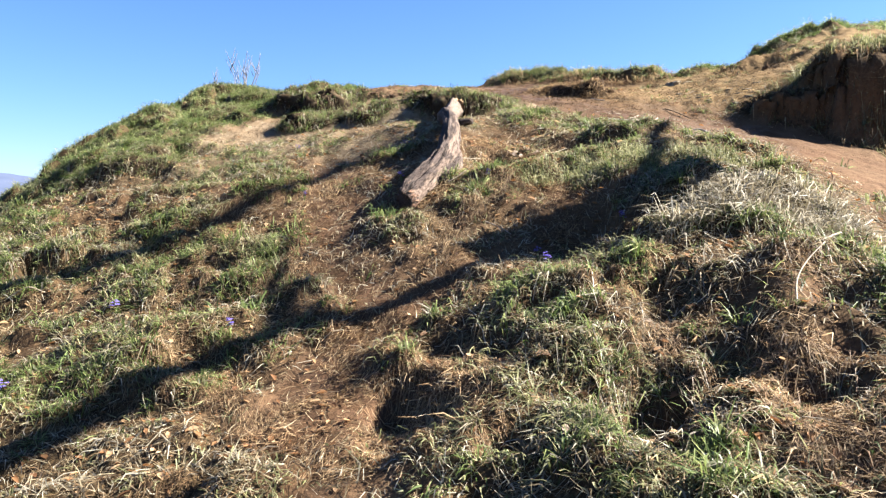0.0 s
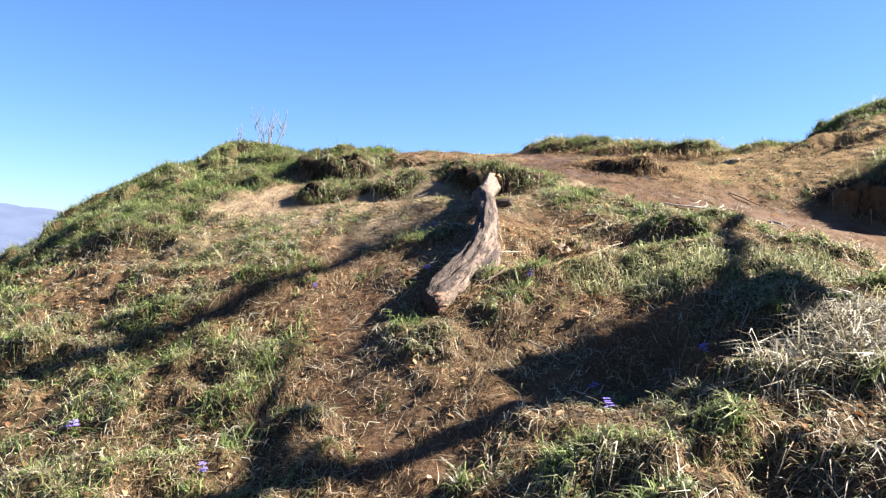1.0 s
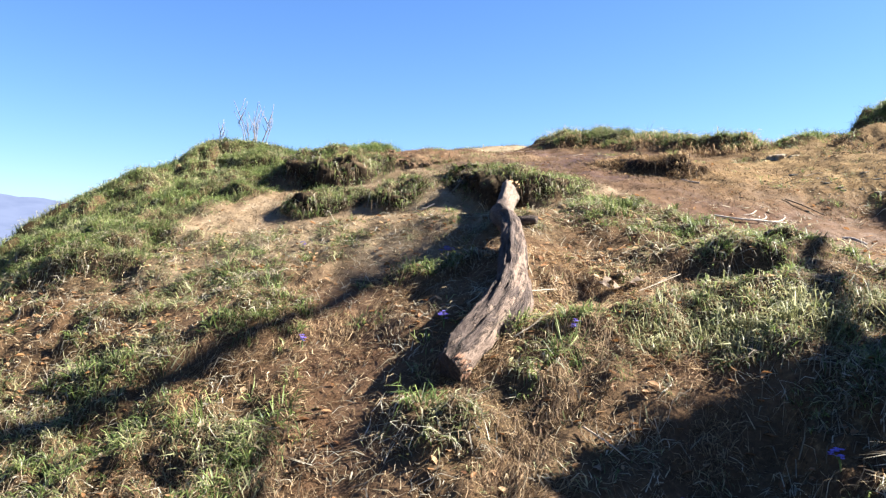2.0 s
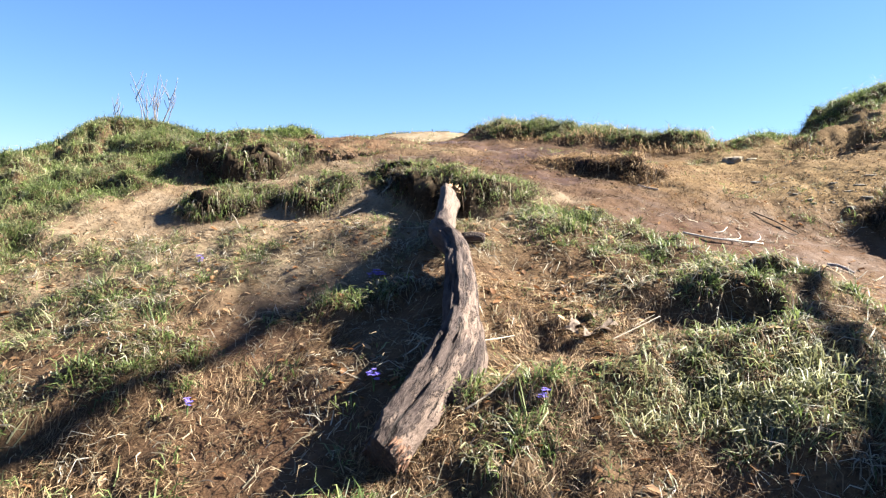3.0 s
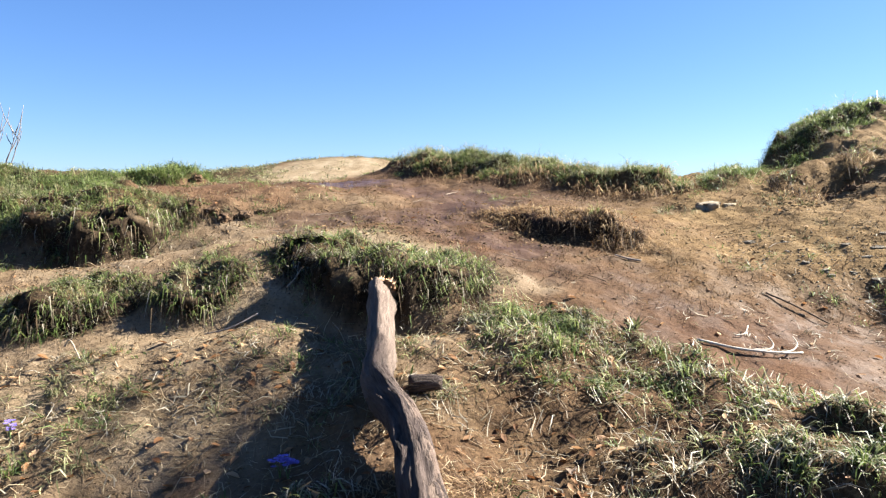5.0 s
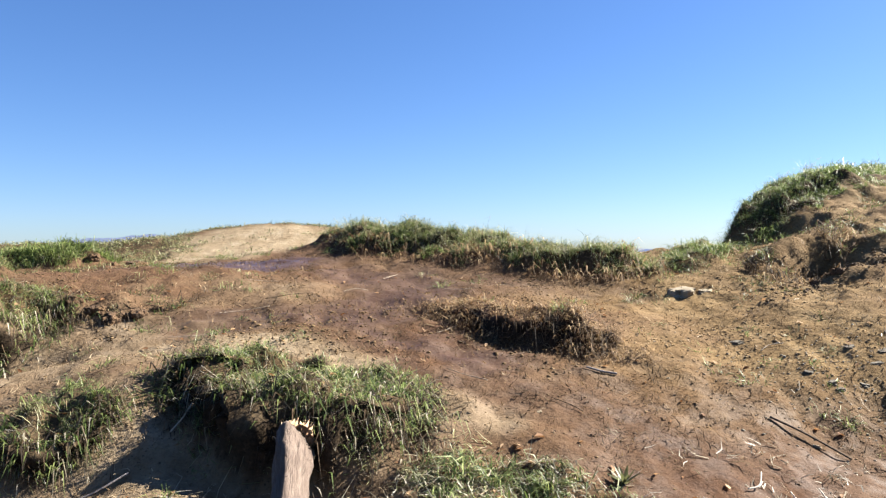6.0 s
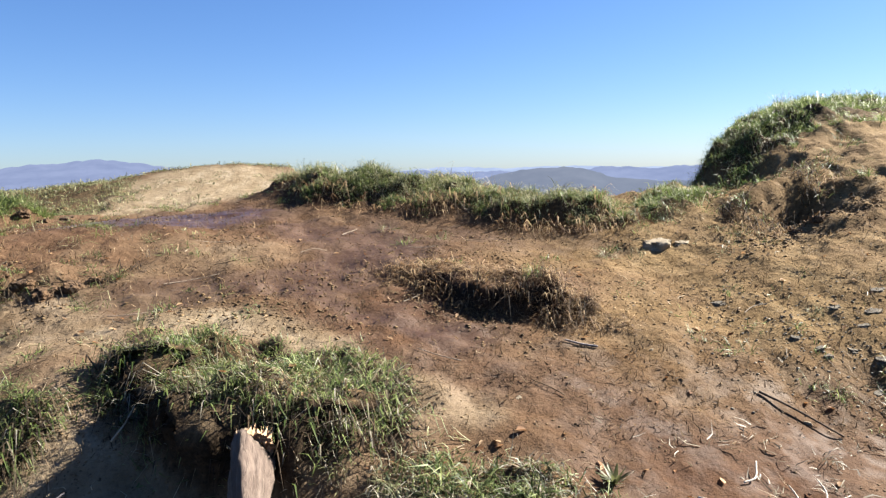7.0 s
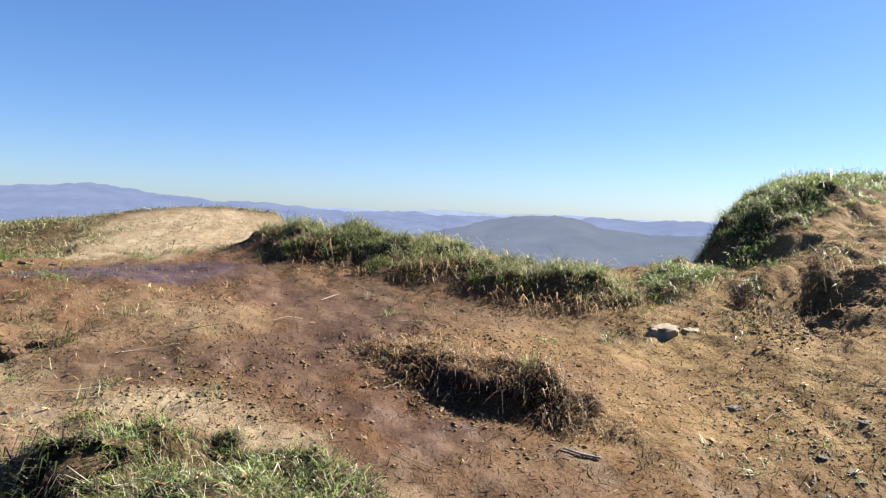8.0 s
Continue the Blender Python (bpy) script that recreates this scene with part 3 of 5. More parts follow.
def urchins(name, x, y, per_tuft, size, mat, label, width=0.003, spread=0.022, rise=(0.5, 1.45)):
    """Tufts of long fine blades that spring from one crown, arch over and droop."""
    k = RNG.poisson(per_tuft, len(x))
    i = np.repeat(np.arange(len(x)), k)
    n = len(i)
    tall = RNG.uniform(0.55, 1.35, len(x))[i]
    lay, sprawl = RNG.uniform(0, 6.28, len(x))[i], RNG.uniform(0, 0.8, len(x))[i]
    a = RNG.uniform(0, 6.28, n)
    bx, by = x[i] + spread * np.cos(a) * RNG.uniform(0, 1.6, n), y[i] + spread * np.sin(a) * RNG.uniform(0, 1.6, n)
    heading = np.arctan2(np.sin(a) + sprawl * np.sin(lay), np.cos(a) + sprawl * np.cos(lay)) + RNG.normal(0, 0.3, n)
    length = size * tall * RNG.uniform(0.45, 1.2, n)
    pitch, droop = RNG.uniform(*rise, n), RNG.uniform(0.5, 1.25, n)
    p = np.stack((bx, by, land(bx, by) - 0.006), 1)
    yaw = RNG.normal(0, 0.35, n)
    rows = []
    for step, w in enumerate((1.0, 0.95, 0.7, 0.0)):
        d = np.stack((np.cos(heading), np.sin(heading), np.zeros(n)), 1)
        side = np.stack((-d[:, 1], d[:, 0], RNG.uniform(-0.5, 0.5, n)), 1) * (width * w * 0.5 * RNG.uniform(0.7, 1.3, n))[:, None]
        rows += [p - side, p + side] if w else [p]
        seg = length / 3
        p = p + d * (seg * np.cos(pitch))[:, None]
        p[:, 2] += seg * np.sin(pitch)
        p[:, 2] = np.maximum(p[:, 2], land(p[:, 0], p[:, 1]) + 0.004) if step == 1 else p[:, 2]
        pitch, heading = pitch - droop * (0.75 + 0.3 * step), heading + yaw
    verts = np.stack(rows, 1).reshape(-1, 3)
    o = (np.arange(n) * 7)[:, None]
    tris = np.concatenate([o + t for t in ([0, 1, 3], [0, 3, 2], [2, 3, 5], [2, 5, 4], [4, 5, 6])])
    return tagged(new(name, mesh_of(name, verts, tris, mat)), label, "grass", kind="stuff")


def patchy(seed, scale=1.3):
    return lambda x, y: np.clip(0.5 + 0.9 * fnoise(x * scale, y * scale, 3, seed), 0, 1)


def fresh(x, y):
    """Where the slope is greenest: the western side and scattered patches."""
    return np.clip(one(x, y) + 0.22 * ss(0.6, 2.2, -x) + 0.25 * ss(0.9, 1.4, x) * ss(3.4, 3.9, y), 0, 1.2)


LOWER, BROW = (-4.6, 2.6, 1.5, 6.8), (-4.4, 4.4, 6.3, 10.8)
one, two, three = patchy(101), patchy(102, 2.1), patchy(103, 3.2)


def knolls(x, y):
    """Grass thick on the tussocks and thin between them."""
    return grassy(x, y) ** 1.3 * (0.10 + 1.0 * tussock(x, y))


grow("green_grass", 9000, LOWER, 9, 0.05, 0.06, GREEN, "short green grass tufts on the slope",
     lambda x, y: knolls(x, y) * (0.1 + fresh(x, y)), (0.1, 0.85), 0.0047)
grow("tall_tufts", 460, LOWER, 55, 0.085, 0.10, GREEN, "thicker tufts of fresh green grass on the slope",
     lambda x, y: knolls(x, y) * (0.2 + fresh(x, y)) ** 1.5, (0.15, 0.9), 0.0047)
grow("grey_grass", 8000, LOWER, 9, 0.055, 0.07, SAGE, "dull grey-green grass tufts on the slope",
     lambda x, y: knolls(x, y) * (1.1 - 0.7 * one(x, y)), (0.05, 0.75), 0.0047)
grow("bleached_grass", 9500, LOWER, 8, 0.07, 0.085, DRY, "bleached dead grass tangled through the green",
     lambda x, y: (0.14 + grassy(x, y)) * (1.15 - three(x, y)) * (0.4 + 0.6 * tussock(x, y)), (0.02, 0.5), 0.0042)
grow("hummock_grass", 1300, (1.0, 2.2, 3.2, 4.2), 16, 0.05, 0.15, DRY, "long pale grass hanging off the hummock",
     lambda x, y: sod(x, y, 1.62, 3.62, 0.5, 0.2, 20, 0.3, 112), (0.15, 0.7), 0.005)
grow("brown_mat", 1500, (-0.1, 2.4, 1.5, 3.6), 9, 0.07, 0.075, BROWN_GRASS, "reddish-brown dead grass matted over the near bank",
     lambda x, y: (0.25 + 0.75 * three(x, y)) * (1.05 - 0.75 * tussock(x, y)), (0.0, 0.4), 0.004)
grow("thatch", 450, (0.3, 2.3, 1.5, 3.4), 11, 0.08, 0.11, DRY, "grey matted dead grass on the near bank",
     lambda x, y: 0.9 * (1 - three(x, y)) * (0.2 + two(x, y)) * (0.3 + tussock(x, y)), (0.05, 0.6), 0.0036)
grow("brow_grass", 11000, BROW, 18, 0.055, 0.055, GREEN, "green grass on the sods along the brow",
     lambda x, y: grassy(x, y) ** 1.4 * (0.4 + 0.7 * two(x, y)), (0.05, 0.85), 0.0032)
grow("brow_dry_grass", 8000, BROW, 13, 0.06, 0.062, SAGE, "fading grass on the sods along the brow",
     lambda x, y: grassy(x, y) ** 1.4 * (1 - 0.6 * two(x, y)), (0.05, 0.8), 0.0032)
grow("brow_bleached_grass", 3500, BROW, 10, 0.07, 0.07, DRY, "bleached blades matted into the sods",
     lambda x, y: grassy(x, y) ** 1.6 * (1 - 0.5 * three(x, y)), (0.03, 0.6), 0.0028)
grow("west_brow_grass", 4200, (-5.2, -1.5, 6.6, 11.4), 20, 0.07, 0.075, GREEN, "fresh green grass along the western brow",
     lambda x, y: ss(0.35, 0.75, grassy(x, y)) * (0.35 + 0.7 * two(x, y)) * ss(1.5, 2.3, -x - 0.05 * (y - 7)), (0.15, 0.9), 0.0042)
grow("west_brow_dry_grass", 3500, (-5.2, -1.5, 6.6, 11.4), 14, 0.08, 0.08, SAGE, "fading grass along the western brow",
     lambda x, y: ss(0.35, 0.75, grassy(x, y)) * (1 - 0.6 * two(x, y)) * ss(1.5, 2.3, -x - 0.05 * (y - 7)), (0.1, 0.85), 0.0042)
grow("knob_grass", 900, (-2.4, -1.2, 10.0, 11.0), 24, 0.06, 0.085, GREEN, "tuft of green grass on the knob by the trail",
     lambda x, y: sod(x, y, -1.80, 10.46, 0.36, 0.24, 0, 0.3, 71), (0.3, 0.95), 0.004)
grow("lip_grass", 2600, (-3.4, 0.9, 10.7, 13.4), 12, 0.08, 0.05, SAGE, "short dull grass round the sandy patch on the far lip",
     lambda x, y: grassy(x, y) ** 1.3 * (0.3 + 0.7 * two(x, y)), (0.1, 0.85), 0.005)
grow("rim_grass", 1000, (0.4, 2.0, 4.15, 5.0), 15, 0.06, 0.08, SAGE, "pale green grass along the rim above the hollow",
     lambda x, y: sod(x, y, 1.20, 4.55, 0.75, 0.26, -4, 0.3, 76) * (0.3 + 0.7 * two(x, y)), (0.2, 0.9), 0.0042)
grow("shoulder_grass", 1800, (-7, 2.5, 9, 15), 20, 0.12, 0.042, SAGE, "grass on the far shoulder of the hill",
     lambda x, y: grassy(x, y) ** 1.5, (0.1, 0.8), 0.0045)
grow("bank_dry_grass", 2200, (0.3, 2.0, 7.0, 8.6), 16, 0.05, 0.055, BROWN_GRASS, "brown dead grass matted on the low bank",
     lambda x, y: 0.7 * sod(x, y, 1.11, 8.00, 0.50, 0.17, -47, 0.3, 17), (0.03, 0.6), 0.003)
grow("mound_grass", 4500, (2.6, 7.4, 8.4, 12), 17, 0.08, 0.09, GREEN, "long grass crowning the eroded mound",
     lambda x, y: grassy(x, y) ** 2 * (0.25 + 0.8 * three(x, y)), (0.1, 0.9), 0.0034)
grow("tan_sod_grass", 900, (2.3, 3.6, 6.6, 7.6), 14, 0.05, 0.055, BROWN_GRASS, "brown dead grass on the low sod beside the trail",
     lambda x, y: sod(x, y, 3.12, 6.90, 0.44, 0.24, 5, 0.2, 73), (0.05, 0.7), 0.0034)
grow("hummock_tangle", 1700, (2.2, 4.8, 6.0, 7.8), 14, 0.06, 0.10, SAGE, "long tangled grass over the hummock beside the trail",
     lambda x, y: np.maximum(sod(x, y, 3.86, 6.86, 0.82, 0.60, 8, 0.2, 73), 0.12 * sod(x, y, 3.12, 6.88, 0.50, 0.30, 5, 0.2, 73)), (0.1, 0.85), 0.005)


def clumps(name, n, box, per_tuft, size, mat, label, weight, width=0.003, rise=(0.5, 1.45)):
    x, y = scatter(n, *box, weight)
    return urchins(name, x, y, per_tuft, size, mat, label, width, 0.022, rise)


clumps("green_clumps", 4200, LOWER, 24, 0.085, GREEN, "drooping green grass clumps on the slope", lambda x, y: knolls(x, y) * (0.08 + fresh(x, y)) ** 1.4, 0.0042)
clumps("grey_clumps", 3400, LOWER, 22, 0.09, SAGE, "drooping grey-green clumps on the slope", lambda x, y: knolls(x, y) * (1.1 - 0.8 * one(x, y)), 0.0042, (0.1, 1.2))
clumps("straw_clumps", 3200, LOWER, 18, 0.095, DRY, "drooping bleached grass clumps on the slope", lambda x, y: (0.06 + knolls(x, y)) * (1.0 - 0.8 * three(x, y)), 0.0038, (0.0, 1.0))
clumps("near_clumps", 250, (0.3, 2.3, 1.5, 3.4), 34, 0.14, SAGE, "long grey-green grass tufts on the near bank", lambda x, y: (0.1 + tussock(x, y)) * 0.75, 0.0045, (0.0, 1.0))
clumps("near_green_clumps", 170, (0.35, 2.3, 1.5, 3.6), 34, 0.12, GREEN, "long green tufts on the near bank", lambda x, y: (0.05 + tussock(x, y)) * (0.1 + one(x, y)), 0.0045)
clumps("brow_clumps", 4600, BROW, 30, 0.082, GREEN, "drooping green grass on the sods", lambda x, y: grassy(x, y) ** 1.5 * (0.2 + 0.8 * two(x, y)), 0.0028)
clumps("brow_grey_clumps", 3000, BROW, 30, 0.066, SAGE, "drooping faded grass on the sods", lambda x, y: grassy(x, y) ** 1.5 * (1.1 - 0.8 * two(x, y)), 0.0028, (0.2, 1.3))
clumps("brow_straw_clumps", 3000, BROW, 26, 0.065, DRY, "bleached drooping grass on the sods", lambda x, y: grassy(x, y) ** 2 * (1.1 - 0.8 * three(x, y)), 0.0026, (0.0, 1.1))
clumps("bank_clumps", 1800, (0.3, 2.0, 7.0, 8.6), 18, 0.085, BROWN_GRASS, "brown drooping dead grass on the low bank", lambda x, y: sod(x, y, 1.10, 7.97, 0.56, 0.24, -47, 0.3, 17), 0.0028, (-0.3, 1.1))
clumps("mound_clumps", 1900, (2.6, 7.4, 8.4, 12), 36, 0.11, GREEN, "long wind-bent grass on the mound", lambda x, y: grassy(x, y) ** 2 * (0.15 + three(x, y)), 0.003, (0.2, 1.4))
clumps("hummock_clumps", 500, (2.2, 4.8, 6.0, 7.8), 40, 0.12, SAGE, "long drooping grass on the trail hummock",
       lambda x, y: np.maximum(sod(x, y, 3.86, 6.86, 0.82, 0.60, 8, 0.2, 73), 0.12 * sod(x, y, 3.12, 6.88, 0.50, 0.30, 5, 0.2, 73)), 0.0034, (-0.3, 1.2))


grow("outer_grass", 9000, (-8, 4.5, -2.5, 2.0), 9, 0.09, 0.08, SAGE, "rough grass on the slope below the log",
     lambda x, y: 0.75 * one(x, y) * (0.2 + tussock(x, y)), (0.1, 0.9), 0.008)
grow("hollow_grass", 5000, (2.4, 7.0, 1.0, 6.0), 9, 0.09, 0.08, SAGE, "rough grass on the slope below the trail",
     lambda x, y: 0.8 * grassy(x, y) * (0.2 + tussock(x, y)), (0.1, 0.9), 0.008)


clumps("bank_pale_grass", 1500, (0.2, 2.8, 8.4, 10.8), 22, 0.128, SAGE, "pale upright grass along the top of the bank",
       lambda x, y: np.maximum(sod(x, y, 1.12, 10.06, 0.85, 0.36, -40, 0.3, 71), sod(x, y, 1.92, 9.2, 0.65, 0.28, -35, 0.3, 71)) * (1.1 - 0.8 * two(x, y)), 0.003, (0.6, 1.5))
clumps("bank_top_grass", 1500, (0.2, 2.8, 8.4, 10.8), 34, 0.095, GREEN, "lush green grass along the top of the bank",
       lambda x, y: np.maximum(sod(x, y, 1.06, 9.94, 0.88, 0.40, -40, 0.3, 71), sod(x, y, 1.92, 9.16, 0.65, 0.32, -35, 0.3, 71)) * (0.3 + 0.8 * two(x, y)), 0.003, (0.3, 1.45))
clumps("wispy_stems", 420, (0.4, 6.6, 8.6, 11.0), 5, 0.20, DRY, "thin dry stems standing along the skyline",
       lambda x, y: 0.5 * np.maximum(sod(x, y, 4.8, 10.2, 1.7, 0.4, 27, 0.3, 72), sod(x, y, 1.4, 9.8, 1.2, 0.25, -40, 0.3, 71)), 0.0019, (1.0, 1.5))
clumps("slope_stems", 700, LOWER, 4, 0.15, DRY, "thin dry stems standing in the grass", lambda x, y: 0.5 * knolls(x, y), 0.002, (0.7, 1.5))


# ragged rims: grass hanging over, roots below
def hang(name, rims, mat, label, size, drop, category="grass", wide=0.0018):
    xs, ys, hs = [], [], []
    for cx, cy, sx, sy, turn, n in rims:
        a = RNG.uniform(0, 2 * np.pi, n)
        r = 1.0 + RNG.normal(0, 0.16, n)
        u, v = sx * r * np.cos(a), sy * r * np.sin(a)
        c, s = math.cos(radians(turn)), math.sin(radians(turn))
        xs.append(cx + u * c - v * s)
        ys.append(cy + u * s + v * c)
        hs.append(np.arctan2(np.sin(a) / sy * c + np.cos(a) / sx * s, np.cos(a) / sx * c - np.sin(a) / sy * s))
    x, y, h = np.concatenate(xs), np.concatenate(ys), np.concatenate(hs)
    front = (np.sin(h) < 0.6) & (RNG.uniform(0, 1, len(x)) < 0.3 + 0.9 * vnoise(x * 6, y * 6, 140) ** 2)
    x, y, h = x[front], y[front], h[front] + RNG.normal(0, 1.1, front.sum())
    n = len(x)
    z = land(x, y) + 0.01
    length = size * np.clip(RNG.exponential(0.7, n), 0.2, 2.0)
    drops = drop * RNG.uniform(-0.5, 1.6, n)
    d = np.stack((np.cos(h), np.sin(h), np.zeros(n)), 1)
    w = np.stack((-d[:, 1], d[:, 0], np.zeros(n)), 1) * (wide * RNG.uniform(0.6, 1.5, n))[:, None]
    base = np.stack((x, y, z), 1)
    mid, tip = base + d * (length * 0.45)[:, None], base + d * (length * 0.75)[:, None]
    mid[:, 2] += length * RNG.uniform(0.0, 0.35, n)
    tip[:, 2] -= length * drops
    verts = np.stack((base - w, base + w, mid + w, mid - w, tip), 1).reshape(-1, 3)
    o = (np.arange(n) * 5)[:, None]
    tris = np.concatenate((o + [0, 1, 2], o + [0, 2, 3], o + [3, 2, 4]))
    return tagged(new(name, mesh_of(name, verts, tris, mat)), label, category, kind="stuff")


RIMS = tuple((*e[:5], int((7500 if e[1] == 7.24 else 9000) * (e[2] + e[3]))) for e in SODS[:6] + SODS[7:9])
hang("hanging_grass", RIMS[2:6], GREEN, "green grass hanging over the torn sod rims", 0.075, 0.4, wide=0.0021)
hang("hanging_dry_grass", tuple((*r[:5], int(0.4 * r[5])) for r in RIMS[2:6]), DRY, "bleached grass hanging over the torn sod rims", 0.085, 0.55, wide=0.0019)
hang("hummock_fringe", tuple((*r[:5], int(0.3 * r[5])) for r in RIMS[6:]), BROWN_GRASS, "brown grass hanging over the edge of the trail hummock", 0.10, 0.6, wide=0.0024)
hang("hanging_straw", RIMS[2:], ROOT, "fibres and roots hanging from the sod rims, coloured dark as shade", 0.09, 0.5, "roots")
hang("bank_straw", ((1.10, 7.97, 0.46, 0.15, -47, 3000),), BROWN_GRASS, "brown dead grass hanging over the low bank", 0.06, 0.3)
hang("bank_roots", ((1.10, 9.90, 0.8, 0.40, -40, 3600), (1.85, 9.15, 0.6, 0.32, -35, 3600), (3.3, 8.5, 0.4, 0.2, 20, 1200)),
     BROWN_GRASS, "brown torn roots on the faces of the bank", 0.10, 0.45, "roots")
hang("shade_dark_roots", ((3.28, 8.58, 0.36, 0.16, 22, 2600), (1.10, 7.97, 0.46, 0.15, -47, 1200), (-0.95, 8.6, 0.32, 0.13, 15, 1300)), ROOT, "roots hanging in the torn hollows, coloured dark as shade", 0.10, 0.7, "roots")
# straw lying about
sx, sy = scatter(165000, *LOWER, lambda x, y: (0.20 + 0.5 * grassy(x, y) * two(x, y) + 0.25 * bump(x, y, -0.6, 4.4, 0.5, 1.5)) * (1 - 0.96 * ss(0.6, 1.0, x) * ss(5.8, 6.2, y)))
blades("fallen_straw", sx, sy, RNG.uniform(0, 6.28, len(sx)), 0.015 + 0.09 * RNG.uniform(0, 1, len(sx)) ** 1.6, RNG.uniform(0.0016, 0.0042, len(sx)),
       RNG.uniform(0.0, 0.45, len(sx)), STRAW, "pale dry straw lying on the slope", "straw")
sx, sy = scatter(130000, -1.6, 1.6, 1.6, 5.6, lambda x, y: np.clip(2.6 * three(x, y) - 0.75, 0, 1) * (1.1 - 0.8 * tussock(x, y)))
blades("straw_mat", sx, sy, 6.28 * fnoise(sx * 1.2, sy * 1.2, 2, 135) + RNG.normal(0, 0.8, len(sx)), 0.02 + 0.07 * RNG.uniform(0, 1, len(sx)) ** 1.5, RNG.uniform(0.0016, 0.0034, len(sx)),
       RNG.uniform(0.0, 0.3, len(sx)), BROWN_GRASS, "reddish-brown straw matted on the worn path", "straw")
sx, sy = scatter(36000, -4, 4.0, 6.2, 10.5, lambda x, y: (0.015 + 0.22 * ss(0.0, 0.5, -x) * (1 - ss(7.6, 8.2, y)) + 0.5 * grassy(x, y)) * (1 - 0.8 * wet(x, y)) * (0.3 + two(x, y)))
blades("brow_straw", sx, sy, RNG.uniform(0, 6.28, len(sx)), RNG.uniform(0.02, 0.10, len(sx)), RNG.uniform(0.002, 0.004, len(sx)),
       RNG.uniform(0.0, 0.35, len(sx)), STRAW, "dry straw scattered along the brow", "straw")


sx, sy = scatter(38000, -2.4, 4.0, 6.6, 10.3, lambda x, y: (1 - grassy(x, y)) * (0.15 + 0.7 * three(x, y)))
blades("mud_scraps", sx, sy, RNG.uniform(0, 6.28, len(sx)), RNG.uniform(0.008, 0.035, len(sx)), RNG.uniform(0.002, 0.006, len(sx)),
       RNG.uniform(0.0, 0.12, len(sx)), SCRAP, "dark scraps of root trodden into the mud", "debris")
sx, sy = scatter(2600, -1.6, 0.2, 8.0, 10.0, lambda x, y: (0.1 + 0.5 * two(x, y)) * (0.4 + bump(x, y, -0.9, 8.6, 0.4, 0.4)))
blades("stubble", sx, sy, RNG.uniform(0, 6.28, len(sx)), RNG.uniform(0.02, 0.07, len(sx)), RNG.uniform(0.002, 0.004, len(sx)),
       RNG.uniform(0.1, 0.95, len(sx)), BROWN_GRASS, "thin brown stubble on the mud")


def leaf_litter(name, x, y, size, label):
    n = len(x)
    z = land(x, y)
    a, tilt = RNG.uniform(0, 6.28, n), RNG.uniform(-0.5, 0.5, n)
    d = np.stack((np.cos(a), np.sin(a), tilt), 1) * size[:, None]
    s = np.stack((-np.sin(a), np.cos(a), RNG.uniform(-0.4, 0.4, n)), 1) * (size * RNG.uniform(0.35, 0.6, n))[:, None]
    c = np.stack((x, y, z + size * 0.35), 1)
    lift = np.zeros((n, 3))
    lift[:, 2] = size * RNG.uniform(0.05, 0.4, n)
    verts = np.stack((c - d, c - d * 0.2 + s + lift, c + d * 0.55 + s * 0.7 + lift, c + d, c + d * 0.45 - s * 0.8 + lift, c - d * 0.3 - s + lift, c), 1).reshape(-1, 3)
    o = (np.arange(n) * 7)[:, None]
    tris = np.concatenate([o + t for t in ([6, 0, 1], [6, 1, 2], [6, 2, 3], [6, 3, 4], [6, 4, 5], [6, 5, 0])])
    return tagged(new(name, mesh_of(name, verts, tris, DEAD_LEAF)), label, "dead leaves", kind="stuff")


lx, ly = scatter(15000, *LOWER, lambda x, y: (0.12 + 0.6 * two(x, y) * (1.1 - tussock(x, y))) * (1 - 0.96 * ss(0.6, 1.0, x) * ss(5.8, 6.2, y)))
leaf_litter("leaf_litter", lx, ly, RNG.uniform(0.008, 0.026, len(lx)), "small curled tan dead leaves in the grass")
lx, ly = scatter(2200, -2.5, 3.5, 6.3, 9.5, lambda x, y: 0.1 + 0.4 * grassy(x, y))
leaf_litter("brow_litter", lx, ly, RNG.uniform(0.008, 0.02, len(lx)), "scraps of dead leaf on the bare earth")


def clods(name, x, y, size, mat, label, category):
    """Little faceted lumps half sunk in the ground."""
    n = len(x)
    unit = np.array([(1, 0, 0), (0, 1, 0), (-1, 0, 0), (0, -1, 0), (0, 0, 0.45), (0, 0, -0.6)])
    v = unit[None] * size[:, None, None] * RNG.uniform(0.6, 1.3, (n, 6, 3))
    a = RNG.uniform(0, 6.28, n)
    c, s = np.cos(a)[:, None], np.sin(a)[:, None]
    rx, ry = v[:, :, 0] * c - v[:, :, 1] * s, v[:, :, 0] * s + v[:, :, 1] * c
    v = np.stack((rx + x[:, None], ry + y[:, None], v[:, :, 2] + (land(x, y) + size * 0.15)[:, None]), 2).reshape(-1, 3)
    o = (np.arange(n) * 6)[:, None]
    tris = np.concatenate([o + t for t in ([0, 1, 4], [1, 2, 4], [2, 3, 4], [3, 0, 4], [1, 0, 5], [2, 1, 5], [3, 2, 5], [0, 3, 5])])
    return tagged(new(name, mesh_of(name, v, tris, mat, True)), label, category, kind="stuff")


